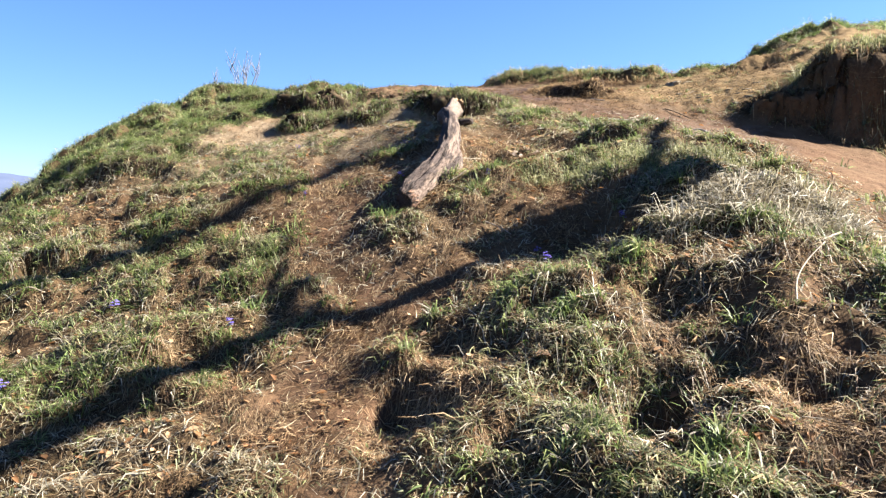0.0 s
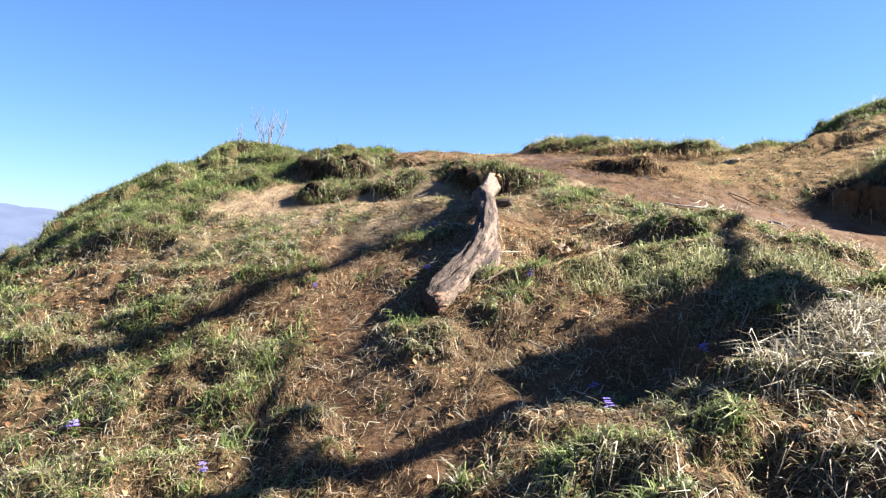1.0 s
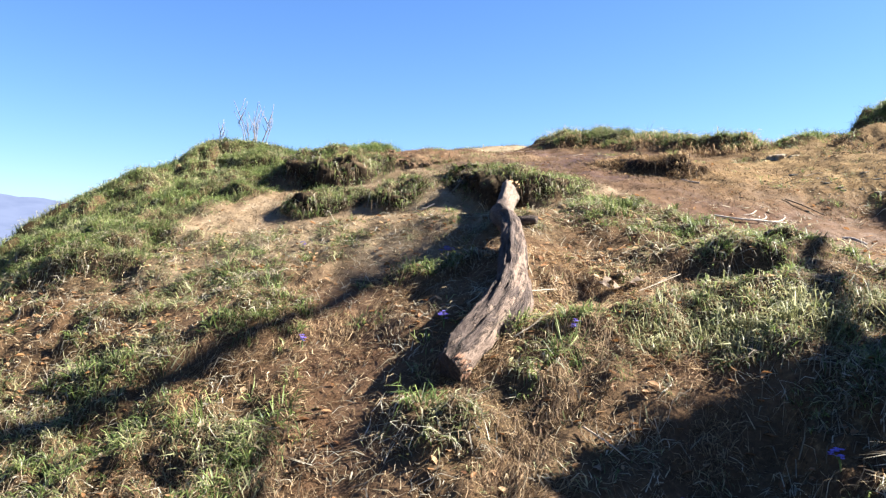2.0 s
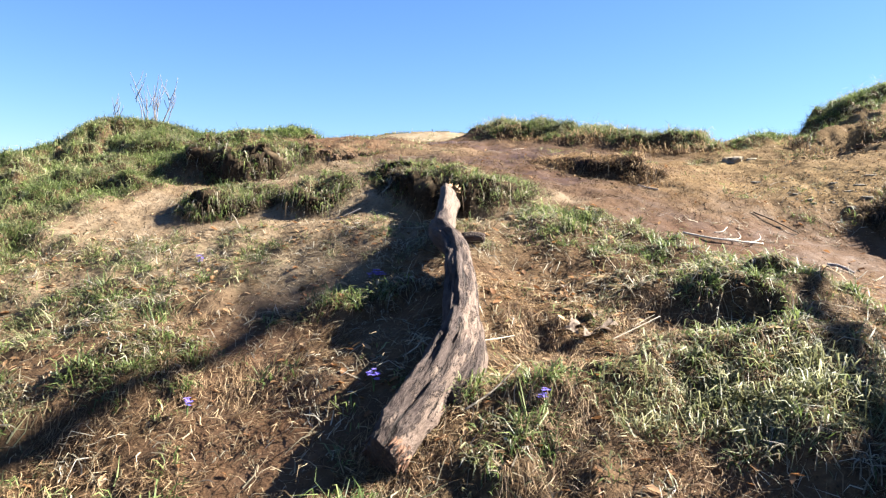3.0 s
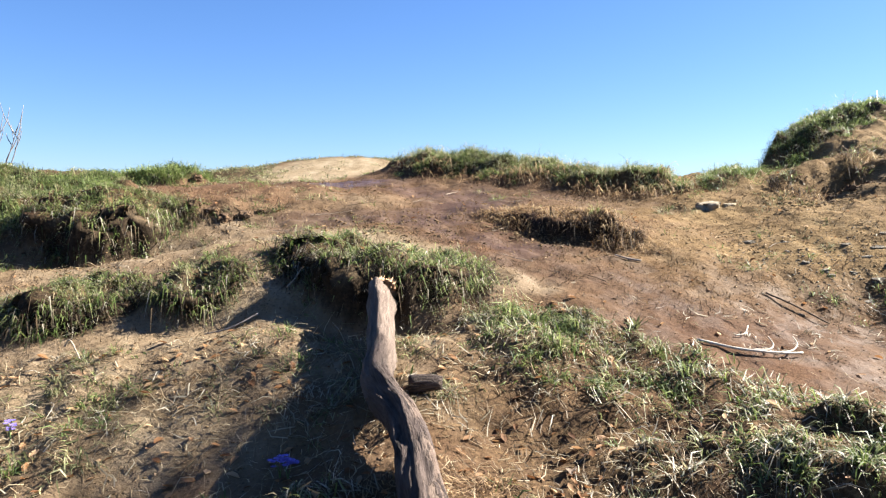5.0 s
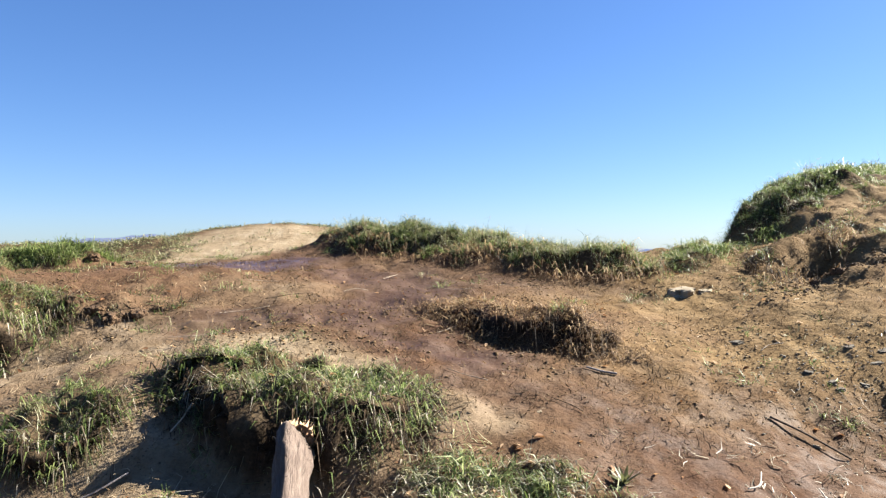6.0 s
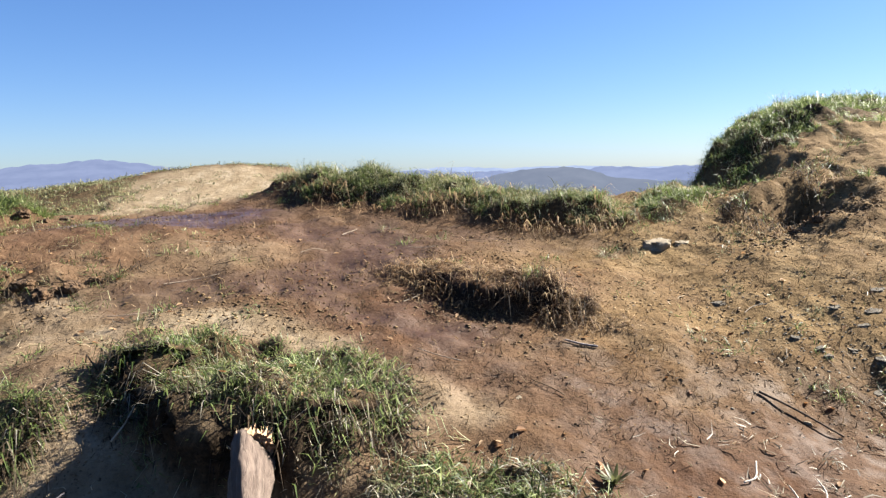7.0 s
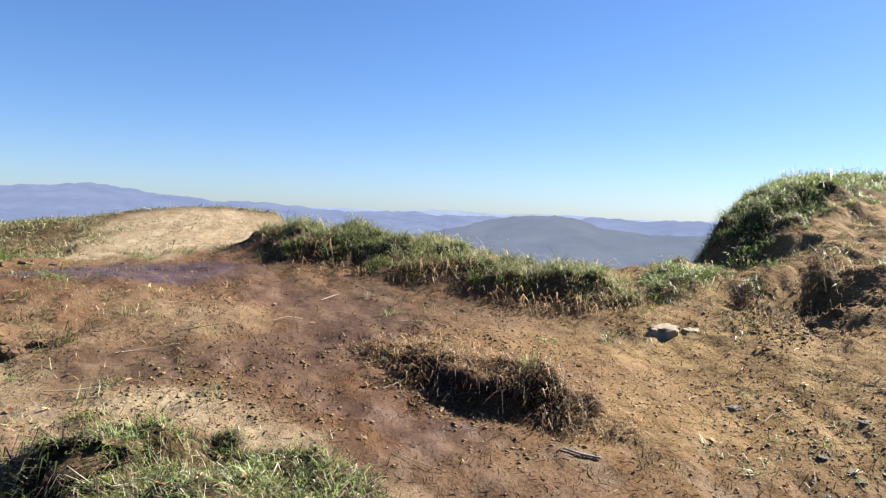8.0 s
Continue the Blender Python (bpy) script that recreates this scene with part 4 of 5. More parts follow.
CLOD = blade_material("soil_crumbs", (0.068, 0.04, 0.0176), (0.116, 0.072, 0.032), (0.176, 0.116, 0.0528), 0.95, 0.0)
GRIT = blade_material("grey_grit", (0.09, 0.07125, 0.0525), (0.1575, 0.135, 0.105), (0.27, 0.2475, 0.2025), 0.9, 0.0)
kx, ky = scatter(20000, -2.6, 4.2, 5.8, 10, lambda x, y: (1 - grassy(x, y)) * (1 - 0.2 * wet(x, y)) * (0.25 + 0.75 * two(x, y)))
clods("soil_clods", kx, ky, RNG.uniform(0.0015, 0.006, len(kx)) * RNG.uniform(0.5, 1.5, len(kx)), CLOD, "small brown crumbs of earth on the bare ground", "soil")
kx, ky = scatter(4200, 1.6, 3.4, 6.2, 8.0, lambda x, y: bump(x, y, 2.63, 7.05, 0.3, 0.2) + bump(x, y, 2.33, 7.20, 0.10, 0.10) + 0.15 * bump(x, y, 2.2, 7.3, 0.4, 0.4))
clods("grit", kx, ky, RNG.uniform(0.002, 0.009, len(kx)), GRIT, "grey stone chips beside the trail", "gravel")
LUMP = blade_material("dry_earth_lumps", (0.12, 0.075, 0.035), (0.19, 0.125, 0.06), (0.28, 0.20, 0.11), 0.95, 0.0)
kx, ky = scatter(3200, 1.3, 3.8, 6.7, 8.9, lambda x, y: (1 - grassy(x, y)) * (1 - wet(x, y)) * (0.04 + 0.96 * np.clip(2.6 * two(x, y) - 1.0, 0, 1)))
clods("earth_lumps", kx, ky, 0.003 + 0.009 * RNG.uniform(0, 1, len(kx)) ** 2.2, LUMP, "rough brown lumps of earth below the eroded mound", "soil")
kx, ky = scatter(3500, 2.5, 3.9, 7.8, 8.6, lambda x, y: bump(x, y, 3.2, 8.16, 0.42, 0.15) * (0.3 + 0.7 * two(x, y)))
clods("torn_earth", kx, ky, 0.004 + 0.012 * RNG.uniform(0, 1, len(kx)) ** 2.5, CLOD, "crumbled dark earth fallen from the hollow in the mound", "soil")
kx, ky = scatter(16000, -2.2, 2.2, 7.3, 9.6, lambda x, y: (1 - grassy(x, y)) * (1 - 0.5 * wet(x, y)) * np.clip(2.4 * three(x, y) - 0.9, 0, 1) * (0.30 + bump(x, y, 0.95, 8.15, 0.7, 0.4) + 0.6 * bump(x, y, -1.0, 8.4, 0.7, 0.5)))
clods("mud_lumps", kx, ky, 0.003 + 0.011 * RNG.uniform(0, 1, len(kx)) ** 2, CLOD, "dark lumps of earth trodden loose round the torn sods", "soil")


# ---- the fallen log ----
def bark_material():
    """Grey bark with long cracks, worn to cream wood along one side."""
    n = Nodes("weathered_bark")
    flow = n.tree.nodes.new("ShaderNodeAttribute")
    flow.attribute_name = "flow"
    n.coord = flow.outputs["Vector"]
    split = n.tree.nodes.new("ShaderNodeSeparateXYZ")
    n.link(flow.outputs["Vector"], split.inputs[0])
    fibre = n.tex(16, 6, 0.72, (3, 3, 0.8))
    broad = n.tex(13, 5, 0.7, (1.5, 1.5, 0.8))
    color = n.ramp(fibre, (0.30, (0.017, 0.011, 0.009)), (0.46, (0.044, 0.030, 0.025)), (0.62, (0.076, 0.055, 0.046)), (0.78, (0.135, 0.103, 0.087)))
    side = n.calc("ADD", broad, n.calc("MULTIPLY", split.outputs[1], 1.6))
    lower = n.ramp(n.calc("MULTIPLY", split.outputs[2], 0.4), (0.52, 1.0), (0.72, 0.0))
    bare = n.calc("MULTIPLY", n.ramp(side, (0.60, 0.0), (0.65, 1.0)), lower)
    cream = n.ramp(fibre, (0.30, (0.075, 0.049, 0.037)), (0.70, (0.190, 0.140, 0.108)))
    color = n.mix(n.calc("MULTIPLY", bare, 0.9), color, cream)
    upper = n.ramp(n.calc("MULTIPLY", split.outputs[2], 0.3), (0.44, 0.0), (0.56, 1.0))
    barkless = n.ramp(n.tex(14, 5, 0.65, (2.5, 2.5, 0.6)), (0.3, (0.085, 0.060, 0.046)), (0.55, (0.150, 0.112, 0.088)), (0.75, (0.225, 0.178, 0.142)))
    color = n.mix(n.calc("MULTIPLY", upper, 0.85), color, barkless)
    cracks = n.ramp(n.tex(9, 4, 0.65, (3.2, 3.2, 0.55)), (0.35, 0.10), (0.43, 1.0))
    cracks = n.mix(n.calc("MULTIPLY", upper, 0.75), cracks, (1.0, 1.0, 1.0))
    color = n.mix(0.85, color, cracks, "MULTIPLY")
    n.relief(n.calc("ADD", n.calc("ADD", fibre, n.calc("MULTIPLY", bare, -0.5)), n.calc("MULTIPLY", cracks, 1.1)), 0.022)
    return n.done(color, 0.85, 0.25)


BARK = bark_material()


def plain(name, dark, light, scale=30, rough=0.85, depth=0.004):
    n = Nodes(name)
    f = n.tex(scale, 5, 0.65)
    n.relief(f, depth)
    return n.done(n.ramp(f, (0.3, dark), (0.7, light)), rough, 0.3)


BROKEN = plain("broken_wood", (0.050, 0.021, 0.011), (0.170, 0.092, 0.055), 35, 0.8, 0.01)
CUT = plain("cut_wood", (0.27, 0.15, 0.075), (0.52, 0.36, 0.22), 45, 0.8, 0.006)


def smooth_line(pts, n):
    """Catmull-Rom through points of any width."""
    p = np.array(pts, float)
    p = np.vstack((2 * p[0] - p[1], p, 2 * p[-1] - p[-2]))
    out = []
    for u in np.linspace(0, len(pts) - 1, n):
        i = min(int(u), len(pts) - 2)
        t = u - i
        a, b, c, d = p[i], p[i + 1], p[i + 2], p[i + 3]
        out.append(0.5 * (2 * b + (c - a) * t + (2 * a - 5 * b + 4 * c - d) * t * t + (3 * b - a - 3 * c + d) * t ** 3))
    return np.array(out)


def tube(name, pts, n, ring, mat, wobble=0.0, seed=0, cap=True, flute=0.0, tall=1.0, ragged=0.0):
    """A tapered, uneven limb through (x, y, z, radius); tall: height over width."""
    line = smooth_line(pts, n)
    verts, flow = [], []
    run = 0.0
    prev = Vector((0, 0, 1))
    for k in range(n):
        t = Vector(line[min(k + 1, n - 1), :3] - line[max(k - 1, 0), :3]).normalized()
        u = (prev - t * prev.dot(t)).normalized()
        prev = u
        v = t.cross(u)
        run += float(np.linalg.norm(line[k, :3] - line[max(k - 1, 0), :3]))
        for j in range(ring):
            a = 2 * math.pi * j / ring
            w = 1 + wobble * (noise.fractal(Vector((math.cos(a) * 1.3 + seed, math.sin(a) * 1.3, line[k, 1] * 3 + k * 0.02)), 0.8, 2.0, 4))
            if ragged:
                low = max(0.0, min(1.0, (5.5 - line[k, 1]) / 0.5)) * 0.85 + 0.15
                rough = Vector((math.cos(a) * 2.6, math.sin(a) * 2.6, run * 4.5))
                w += ragged * low * (noise.noise(rough) + 0.5 * abs(noise.noise(rough * 2.7)) + 0.3 * noise.noise(Vector((math.cos(a) * 7, math.sin(a) * 7, run * 5))))
            w += flute * math.sin(3 * a + 2.0 * line[k, 1]) + 0.6 * flute * math.sin(7 * a - line[k, 1])
            flow.append((math.cos(a) * 0.11, math.sin(a) * 0.11, run))
            verts.append(Vector(line[k, :3]) + (u * math.cos(a) * tall + v * math.sin(a)) * line[k, 3] * w)
    faces = []
    for k in range(n - 1):
        for j in range(ring):
            a, b = k * ring + j, k * ring + (j + 1) % ring
            faces.append((a, b, b + ring, a + ring))
    if cap:
        faces.append(tuple(range(ring))[::-1])
        faces.append(tuple((n - 1) * ring + j for j in range(ring)))
    me = bpy.data.meshes.new(name)
    me.from_pydata([tuple(v) for v in verts], [], faces)
    me.polygons.foreach_set("use_smooth", np.ones(len(me.polygons), bool))
    me.materials.append(mat)
    me.update()
    at = me.attributes.new("flow", "FLOAT_VECTOR", "POINT")
    at.data.foreach_set("vector", np.array(flow, np.float32).ravel())
    return me


LOG = ((-0.300, 4.475, 1.475, 0.046), (-0.265, 4.53, 1.505, 0.064), (-0.215, 4.61, 1.555, 0.070), (-0.135, 4.73, 1.64, 0.067), (-0.055, 4.93, 1.765, 0.066), (-0.032, 5.12, 1.885, 0.062),
       (-0.032, 5.38, 2.02, 0.057), (-0.05, 5.62, 2.095, 0.054), (-0.10, 5.78, 2.13, 0.056), (-0.12, 5.98, 2.16, 0.052), (-0.095, 6.18, 2.20, 0.048), (-0.075, 6.50, 2.285, 0.050), (-0.065, 6.74, 2.325, 0.058), (-0.055, 6.86, 2.335, 0.055))
log = holder("fallen_log", (-0.2, 4.5, 1.5), "weathered grey-brown fallen log lying up the slope", "log")


def under(parent, ob):
    ob.parent = parent
    ob.matrix_parent_inverse = Matrix.Translation(-Vector(parent.location))
    return ob


under(log, part("trunk", tube("trunk", LOG, 320, 72, BARK, 0.16, 3, True, 0.07, 1.5, 0.26)))


def splinters(name, at, axis, radius, count, reach, mat, seed):
    """A crown of torn wood fibres round a broken end."""
    r = random.Random(seed)
    bm = bmesh.new()
    axis = Vector(axis).normalized()
    u = axis.orthogonal().normalized()
    v = axis.cross(u)
    for _ in range(count):
        a, d = r.uniform(0, 6.28), radius * math.sqrt(r.random())
        base = Vector(at) + (u * math.cos(a) + v * math.sin(a)) * d - axis * 0.03
        tip = base + axis * (0.03 + reach * r.uniform(0.2, 1.0)) + (u * r.uniform(-1, 1) + v * r.uniform(-1, 1)) * 0.02
        w = r.uniform(0.004, 0.012)
        ring = [bm.verts.new(base + (u * math.cos(b) + v * math.sin(b)) * w) for b in (0.3, 1.9, 3.5, 5.0)]
        top = bm.verts.new(tip)
        for k in range(4):
            bm.faces.new((ring[k], ring[(k + 1) % 4], top))
    me = bpy.data.meshes.new(name)
    bm.to_mesh(me)
    bm.free()
    me.materials.append(mat)
    return me


under(log, part("broken_end", splinters("broken_end", (-0.285, 4.50, 1.49), (-0.45, -0.8, -0.35), 0.070, 420, 0.045, BROKEN, 4), label="splintered reddish rotten end"))
under(log, part("snapped_tip", splinters("snapped_tip", (-0.05, 6.85, 2.37), (0.02, 0.9, 0.35), 0.060, 140, 0.022, CUT, 5), label="fresh orange snapped wood"))
under(log, part("branch_stub", tube("branch_stub", ((0.0, 6.02, 2.12, 0.035), (0.07, 6.0, 2.13, 0.03), (0.11, 5.99, 2.13, 0.024)), 8, 12, BARK, 0.15, 8), label="short knotty branch stub"))
under(log, part("bark_flap", tube("bark_flap", ((-0.07, 4.68, 1.60, 0.03), (-0.005, 4.84, 1.69, 0.05), (0.01, 5.0, 1.79, 0.045), (0.0, 5.12, 1.87, 0.02)), 16, 14, BARK, 0.35, 9), label="peeling pale bark bulge"))


# ---- the bare tree whose shadow crosses the slope ----
def lifted(x, y, h):
    """A place in the air whose shadow falls on (x, y)."""
    z = float(land(np.array([x]), np.array([y]))[0])
    return (x + SUN_RUN.x / SUN_RUN.z * h, y + SUN_RUN.y / SUN_RUN.z * h, z + h)


def limb(points, radii, heights):
    return tuple((*lifted(x, y, h), r) for (x, y), r, h in zip(points, radii, heights))


foot = float(land(np.array([5.7]), np.array([1.6]))[0])
tree = holder("bare_tree", (5.7, 1.6, foot), "leafless tree standing off the trail", "tree")
TOP = (5.5, 1.5, 6.6)
under(tree, part("trunk", tube("tree_trunk", ((5.8, 1.65, foot - 0.3, 0.24), (5.7, 1.6, 1.5, 0.19), (5.6, 1.55, 4.2, 0.15), (*TOP, 0.11)), 30, 12, BARK, 0.08, 21)))
low_limb = limb(((-2.4, 1.7), (-1.68, 2.53), (-1.22, 2.92), (-0.80, 3.28), (-0.45, 3.30), (-0.07, 3.45), (0.24, 3.58), (0.55, 3.84), (0.88, 4.11), (1.20, 4.42), (1.33, 4.82), (1.40, 5.15), (1.52, 5.55)),
                (0.09, 0.085, 0.08, 0.074, 0.064, 0.064, 0.066, 0.06, 0.043, 0.04, 0.038, 0.034, 0.028), (4.4, 3.9, 3.7, 3.5, 3.3, 3.1, 2.9, 2.8, 2.7, 2.6, 2.5, 2.45, 2.4))
under(tree, part("limb", tube("low_limb", ((*TOP, 0.10),) + low_limb, 60, 10, BARK, 0.08, 22)))
under(tree, part("twig", tube("up_twig", limb(((-0.82, 3.3), (-0.9, 3.6), (-0.98, 3.9), (-1.1, 4.35)), (0.042, 0.038, 0.03, 0.016), (3.5, 3.5, 3.5, 3.6)), 14, 8, BARK, 0.05, 23)))
high_limb = limb(((-4.6, 2.6), (-3.6, 3.75), (-2.76, 4.2), (-2.1, 4.58), (-1.62, 4.77), (-1.4, 4.94), (-1.08, 5.16), (-0.85, 5.42)),
                 (0.09, 0.085, 0.08, 0.08, 0.075, 0.06, 0.045, 0.03), (6.0, 6.0, 6.0, 6.0, 6.0, 6.0, 6.0, 6.0))
under(tree, part("limb", tube("high_limb", ((*TOP, 0.10),) + high_limb, 60, 10, BARK, 0.08, 24)))
for pts in (((-1.05, 5.2), (-0.86, 5.7), (-0.84, 6.15), (-0.68, 6.49), (-0.45, 6.75)), ((-0.9, 5.38), (-0.72, 5.6), (-0.6, 5.9), (-0.5, 6.1)),
            ((-0.95, 5.35), (-1.05, 5.8), (-1.1, 6.2), (-1.0, 6.6)), ((-0.85, 5.75), (-0.7, 5.95), (-0.6, 6.3), (-0.62, 6.6))):
    under(tree, part("twig", tube("high_twig", limb(pts, (0.036, 0.03, 0.024, 0.018, 0.01)[:len(pts)], (6.0, 6.05, 6.1, 6.15, 6.2)[:len(pts)]), 16, 8, BARK, 0.05, 25)))


def leaf_clump(name, centre, size, count, seed):
    """A ragged bunch of leaves."""
    g = np.random.default_rng(seed)
    c = np.array(centre) + g.normal(0, 0.45, (count, 3)) * np.array(size)
    d, s = g.normal(0, 1, (count, 3)), g.normal(0, 1, (count, 3))
    d /= np.linalg.norm(d, axis=1)[:, None]
    s -= d * (d * s).sum(1)[:, None]
    s /= np.linalg.norm(s, axis=1)[:, None]
    ln = g.uniform(0.04, 0.09, count)[:, None]
    v = np.stack((c - d * ln, c + s * ln * 0.5, c + d * ln, c - s * ln * 0.5), 1).reshape(-1, 3)
    o = (np.arange(count) * 4)[:, None]
    return mesh_of(name, v, np.concatenate((o + [0, 1, 2], o + [0, 2, 3])), GREEN)


# Leaf bunch out of view, added to cast the broad shadow over the hollow.
under(tree, part("shade_leaves", leaf_clump("shade_leaves", lifted(0.52, 3.88, 2.75), (0.34, 0.20, 0.08), 1700, 3), label="unseen bunch of leaves added to shade the hollow"))


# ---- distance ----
def haze_glow_material(name, color, glow, strength):
    """Far slopes whose blue air haze is put in as a glowing colour."""
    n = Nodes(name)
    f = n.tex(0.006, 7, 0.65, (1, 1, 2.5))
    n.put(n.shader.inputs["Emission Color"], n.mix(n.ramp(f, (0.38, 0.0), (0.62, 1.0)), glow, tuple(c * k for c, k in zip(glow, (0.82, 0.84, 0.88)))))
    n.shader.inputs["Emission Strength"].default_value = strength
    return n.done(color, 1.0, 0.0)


def far_range(name, radius, ridge, foot_z, mat, label):
    """A range of hills at a distance; ridge: degrees above the eye by azimuth."""
    az = np.radians(np.linspace(-75, 85, 700))
    rows = []
    for k, f in enumerate((1.0, 0.86, 0.66, 0.4, 0.0)):
        r = radius * (0.62 + 0.38 * f)
        top = 3.2 + radius * np.tan(np.radians(ridge(np.degrees(az))))
        z = foot_z + (top - foot_z) * f + (0 if k == 0 else 1) * radius * 0.002 * fnoise(np.degrees(az) * 0.7, az * 0 + k, 3, 200 + k)
        rows.append(np.stack((np.sin(az) * r, np.cos(az) * r + 4, z), 1))
    v = np.concatenate(rows)
    n = len(az)
    i = (np.arange(4)[:, None] * n + np.arange(n - 1)[None, :]).ravel()
    ob = new(name, mesh_of(name, v, np.stack((i, i + 1, i + n + 1, i + n), 1), mat, True))
    return tagged(ob, label, "hills", kind="structure")


def rough_line(a, seed, amp=0.12):
    return amp * fnoise(a * 0.35, a * 0 + seed, 4, seed) + amp * 0.25 * fnoise(a * 2.5, a * 0, 2, seed + 3)


# Emission paints the haze of distance, paler on the farther ranges.
HAZE = haze_glow_material("haze_hills", (0.004, 0.005, 0.006), (0.40, 0.48, 0.67), 0.26)
BLUE = haze_glow_material("blue_haze_hills", (0.004, 0.005, 0.006), (0.25, 0.30, 0.47), 0.26)
BROWN = haze_glow_material("near_haze_hills", (0.004, 0.005, 0.004), (0.20, 0.23, 0.31), 0.26)
far_range("backdrop_haze", 4700, lambda a: 0.12 + rough_line(a, 301, 0.14) - 0.2 * ss(10, 40, a), -260, HAZE, "far mountain range with pale blue haze painted into its glow")
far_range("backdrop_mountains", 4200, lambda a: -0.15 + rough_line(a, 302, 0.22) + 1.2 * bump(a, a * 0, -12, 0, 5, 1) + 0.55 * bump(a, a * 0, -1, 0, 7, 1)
          + 2.1 * bump(a, a * 0, -38, 0, 8, 1) - 0.1 * ss(15, 30, a) + 0.3 * bump(a, a * 0, 37, 0, 5, 1), -260, BLUE, "distant mountains with blue haze painted into their glow")
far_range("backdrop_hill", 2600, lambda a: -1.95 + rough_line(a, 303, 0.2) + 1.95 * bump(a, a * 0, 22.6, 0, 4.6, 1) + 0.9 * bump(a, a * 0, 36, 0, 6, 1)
          + 0.8 * bump(a, a * 0, -10, 0, 6, 1), -260, BROWN, "brown wooded hill across the valley, haze painted into its glow")


# ---- small things ----
def ground_at(x, y, up=0.0):
    return (x, y, float(land(np.array([x]), np.array([y]))[0]) + up)


STONE = plain("pale_stone", (0.115, 0.088, 0.055), (0.27, 0.225, 0.155), 14, 0.9, 0.012)
SLATE = plain("grey_stone", (0.034, 0.029, 0.022), (0.135, 0.115, 0.085), 22, 0.95, 0.012)
WHITE_TWIG = plain("bleached_twig", (0.1771, 0.141, 0.1017), (0.3247, 0.275, 0.2099), 60, 0.7, 0.002)
BONE_TWIG = plain("sun_bleached_twig", (0.30, 0.26, 0.205), (0.50, 0.445, 0.37), 60, 0.7, 0.002)
BROWN_TWIG = plain("brown_twig", (0.0328, 0.02132, 0.01312), (0.1066, 0.07216, 0.04264), 60, 0.85, 0.003)
GREY_TWIG = plain("grey_twig", (0.082, 0.0738, 0.0738), (0.2132, 0.1886, 0.1804), 60, 0.85, 0.003)
CURLED = plain("curled_leaf", (0.1237, 0.08561, 0.05707), (0.3615, 0.2854, 0.2236), 40, 0.8, 0.003)
ORANGE = plain("orange_leaf", (0.165, 0.092, 0.048), (0.32, 0.215, 0.13), 40, 0.75, 0.003)
PETAL = plain("violet_petal", (0.10, 0.075, 0.36), (0.22, 0.17, 0.55), 80, 0.6, 0.001)
STALK = plain("green_stalk", (0.041, 0.0738, 0.0164), (0.0902, 0.1312, 0.041), 60, 0.6, 0.001)


def rock_mesh(name, seed, sx, sy, sz, mat, layered=1.0):
    """A broken, layered stone."""
    bm = bmesh.new()
    bmesh.ops.create_icosphere(bm, subdivisions=4, radius=1.0)
    for v in bm.verts:
        p = v.co.copy()
        crease = noise.noise(p * 1.6 + Vector((seed, 0, 0)))
        layer = 0.07 * layered * math.copysign(1, math.sin(p.z * 11 + 4 * crease)) + 0.12 * abs(noise.noise(p * 2.7 + Vector((7, seed, 3))))
        k = 0.8 + 0.38 * crease + 0.14 * noise.noise(p * 4 + Vector((0, seed, 0))) + layer
        k *= 1.0 + 0.35 * max(0.0, -p.z)
        v.co = Vector((max(-0.85, min(0.85, p.x * k)) * sx, max(-0.85, min(0.85, p.y * k)) * sy, max(-0.5, min(0.62, p.z * k)) * sz))
    me = bpy.data.meshes.new(name)
    bm.to_mesh(me)
    bm.free()
    me.materials.append(mat)
    return me


def rock(x, y, seed, size, turn, mat, label, group=""):
    ob = new("rock", rock_mesh("rock", seed, *size, mat, 0.7 if mat == SLATE else 0.15))
    ob.matrix_world = Matrix.Translation(ground_at(x, y, -size[2] * (0.5 if mat == SLATE else 0.46))) @ pose(0, 0, 0, 8, -6, turn)
    return tagged(ob, label, "rock", group)


rock(2.33, 8.37, 5.9, (0.12, 0.10, 0.10), -18, STONE, "pale cream weathered stone lodged in the bank", "stones in the bank")
rock(2.46, 8.31, 4.1, (0.06, 0.045, 0.03), 10, STONE, "small tan slab beside the pale stone", "stones in the bank")
STONES = "grey stones beside the trail"
for x, y, seed, size, turn in ((2.62, 7.12, 2.2, (0.085, 0.05, 0.035), 15), (2.50, 7.06, 7.7, (0.05, 0.03, 0.022), -30), (2.16, 7.08, 9.1, (0.04, 0.03, 0.03), 40),
                               (2.22, 7.00, 3.3, (0.035, 0.025, 0.018), 0), (2.44, 6.88, 5.2, (0.055, 0.04, 0.035), 20), (2.54, 6.84, 6.4, (0.045, 0.035, 0.03), -12),
                               (2.75, 7.22, 8.8, (0.06, 0.035, 0.025), 5), (2.06, 7.50, 11.0, (0.055, 0.035, 0.02), -25), (2.70, 6.95, 12.4, (0.04, 0.03, 0.02), 33), (2.30, 6.77, 13.1, (0.05, 0.035, 0.025), 12), (2.36, 6.96, 14.6, (0.035, 0.03, 0.02), 70),
                               (2.22, 6.95, 15.3, (0.03, 0.025, 0.02), -40), (2.58, 6.95, 16.9, (0.055, 0.04, 0.03), 24), (2.48, 7.20, 17.2, (0.045, 0.03, 0.02), -8), (2.62, 6.79, 18.4, (0.06, 0.04, 0.03), 15)):
    rock(x + 0.13, y + 0.10, seed, tuple(0.95 * v for v in size), turn, SLATE, "broken grey stone half sunk in dry earth", STONES)
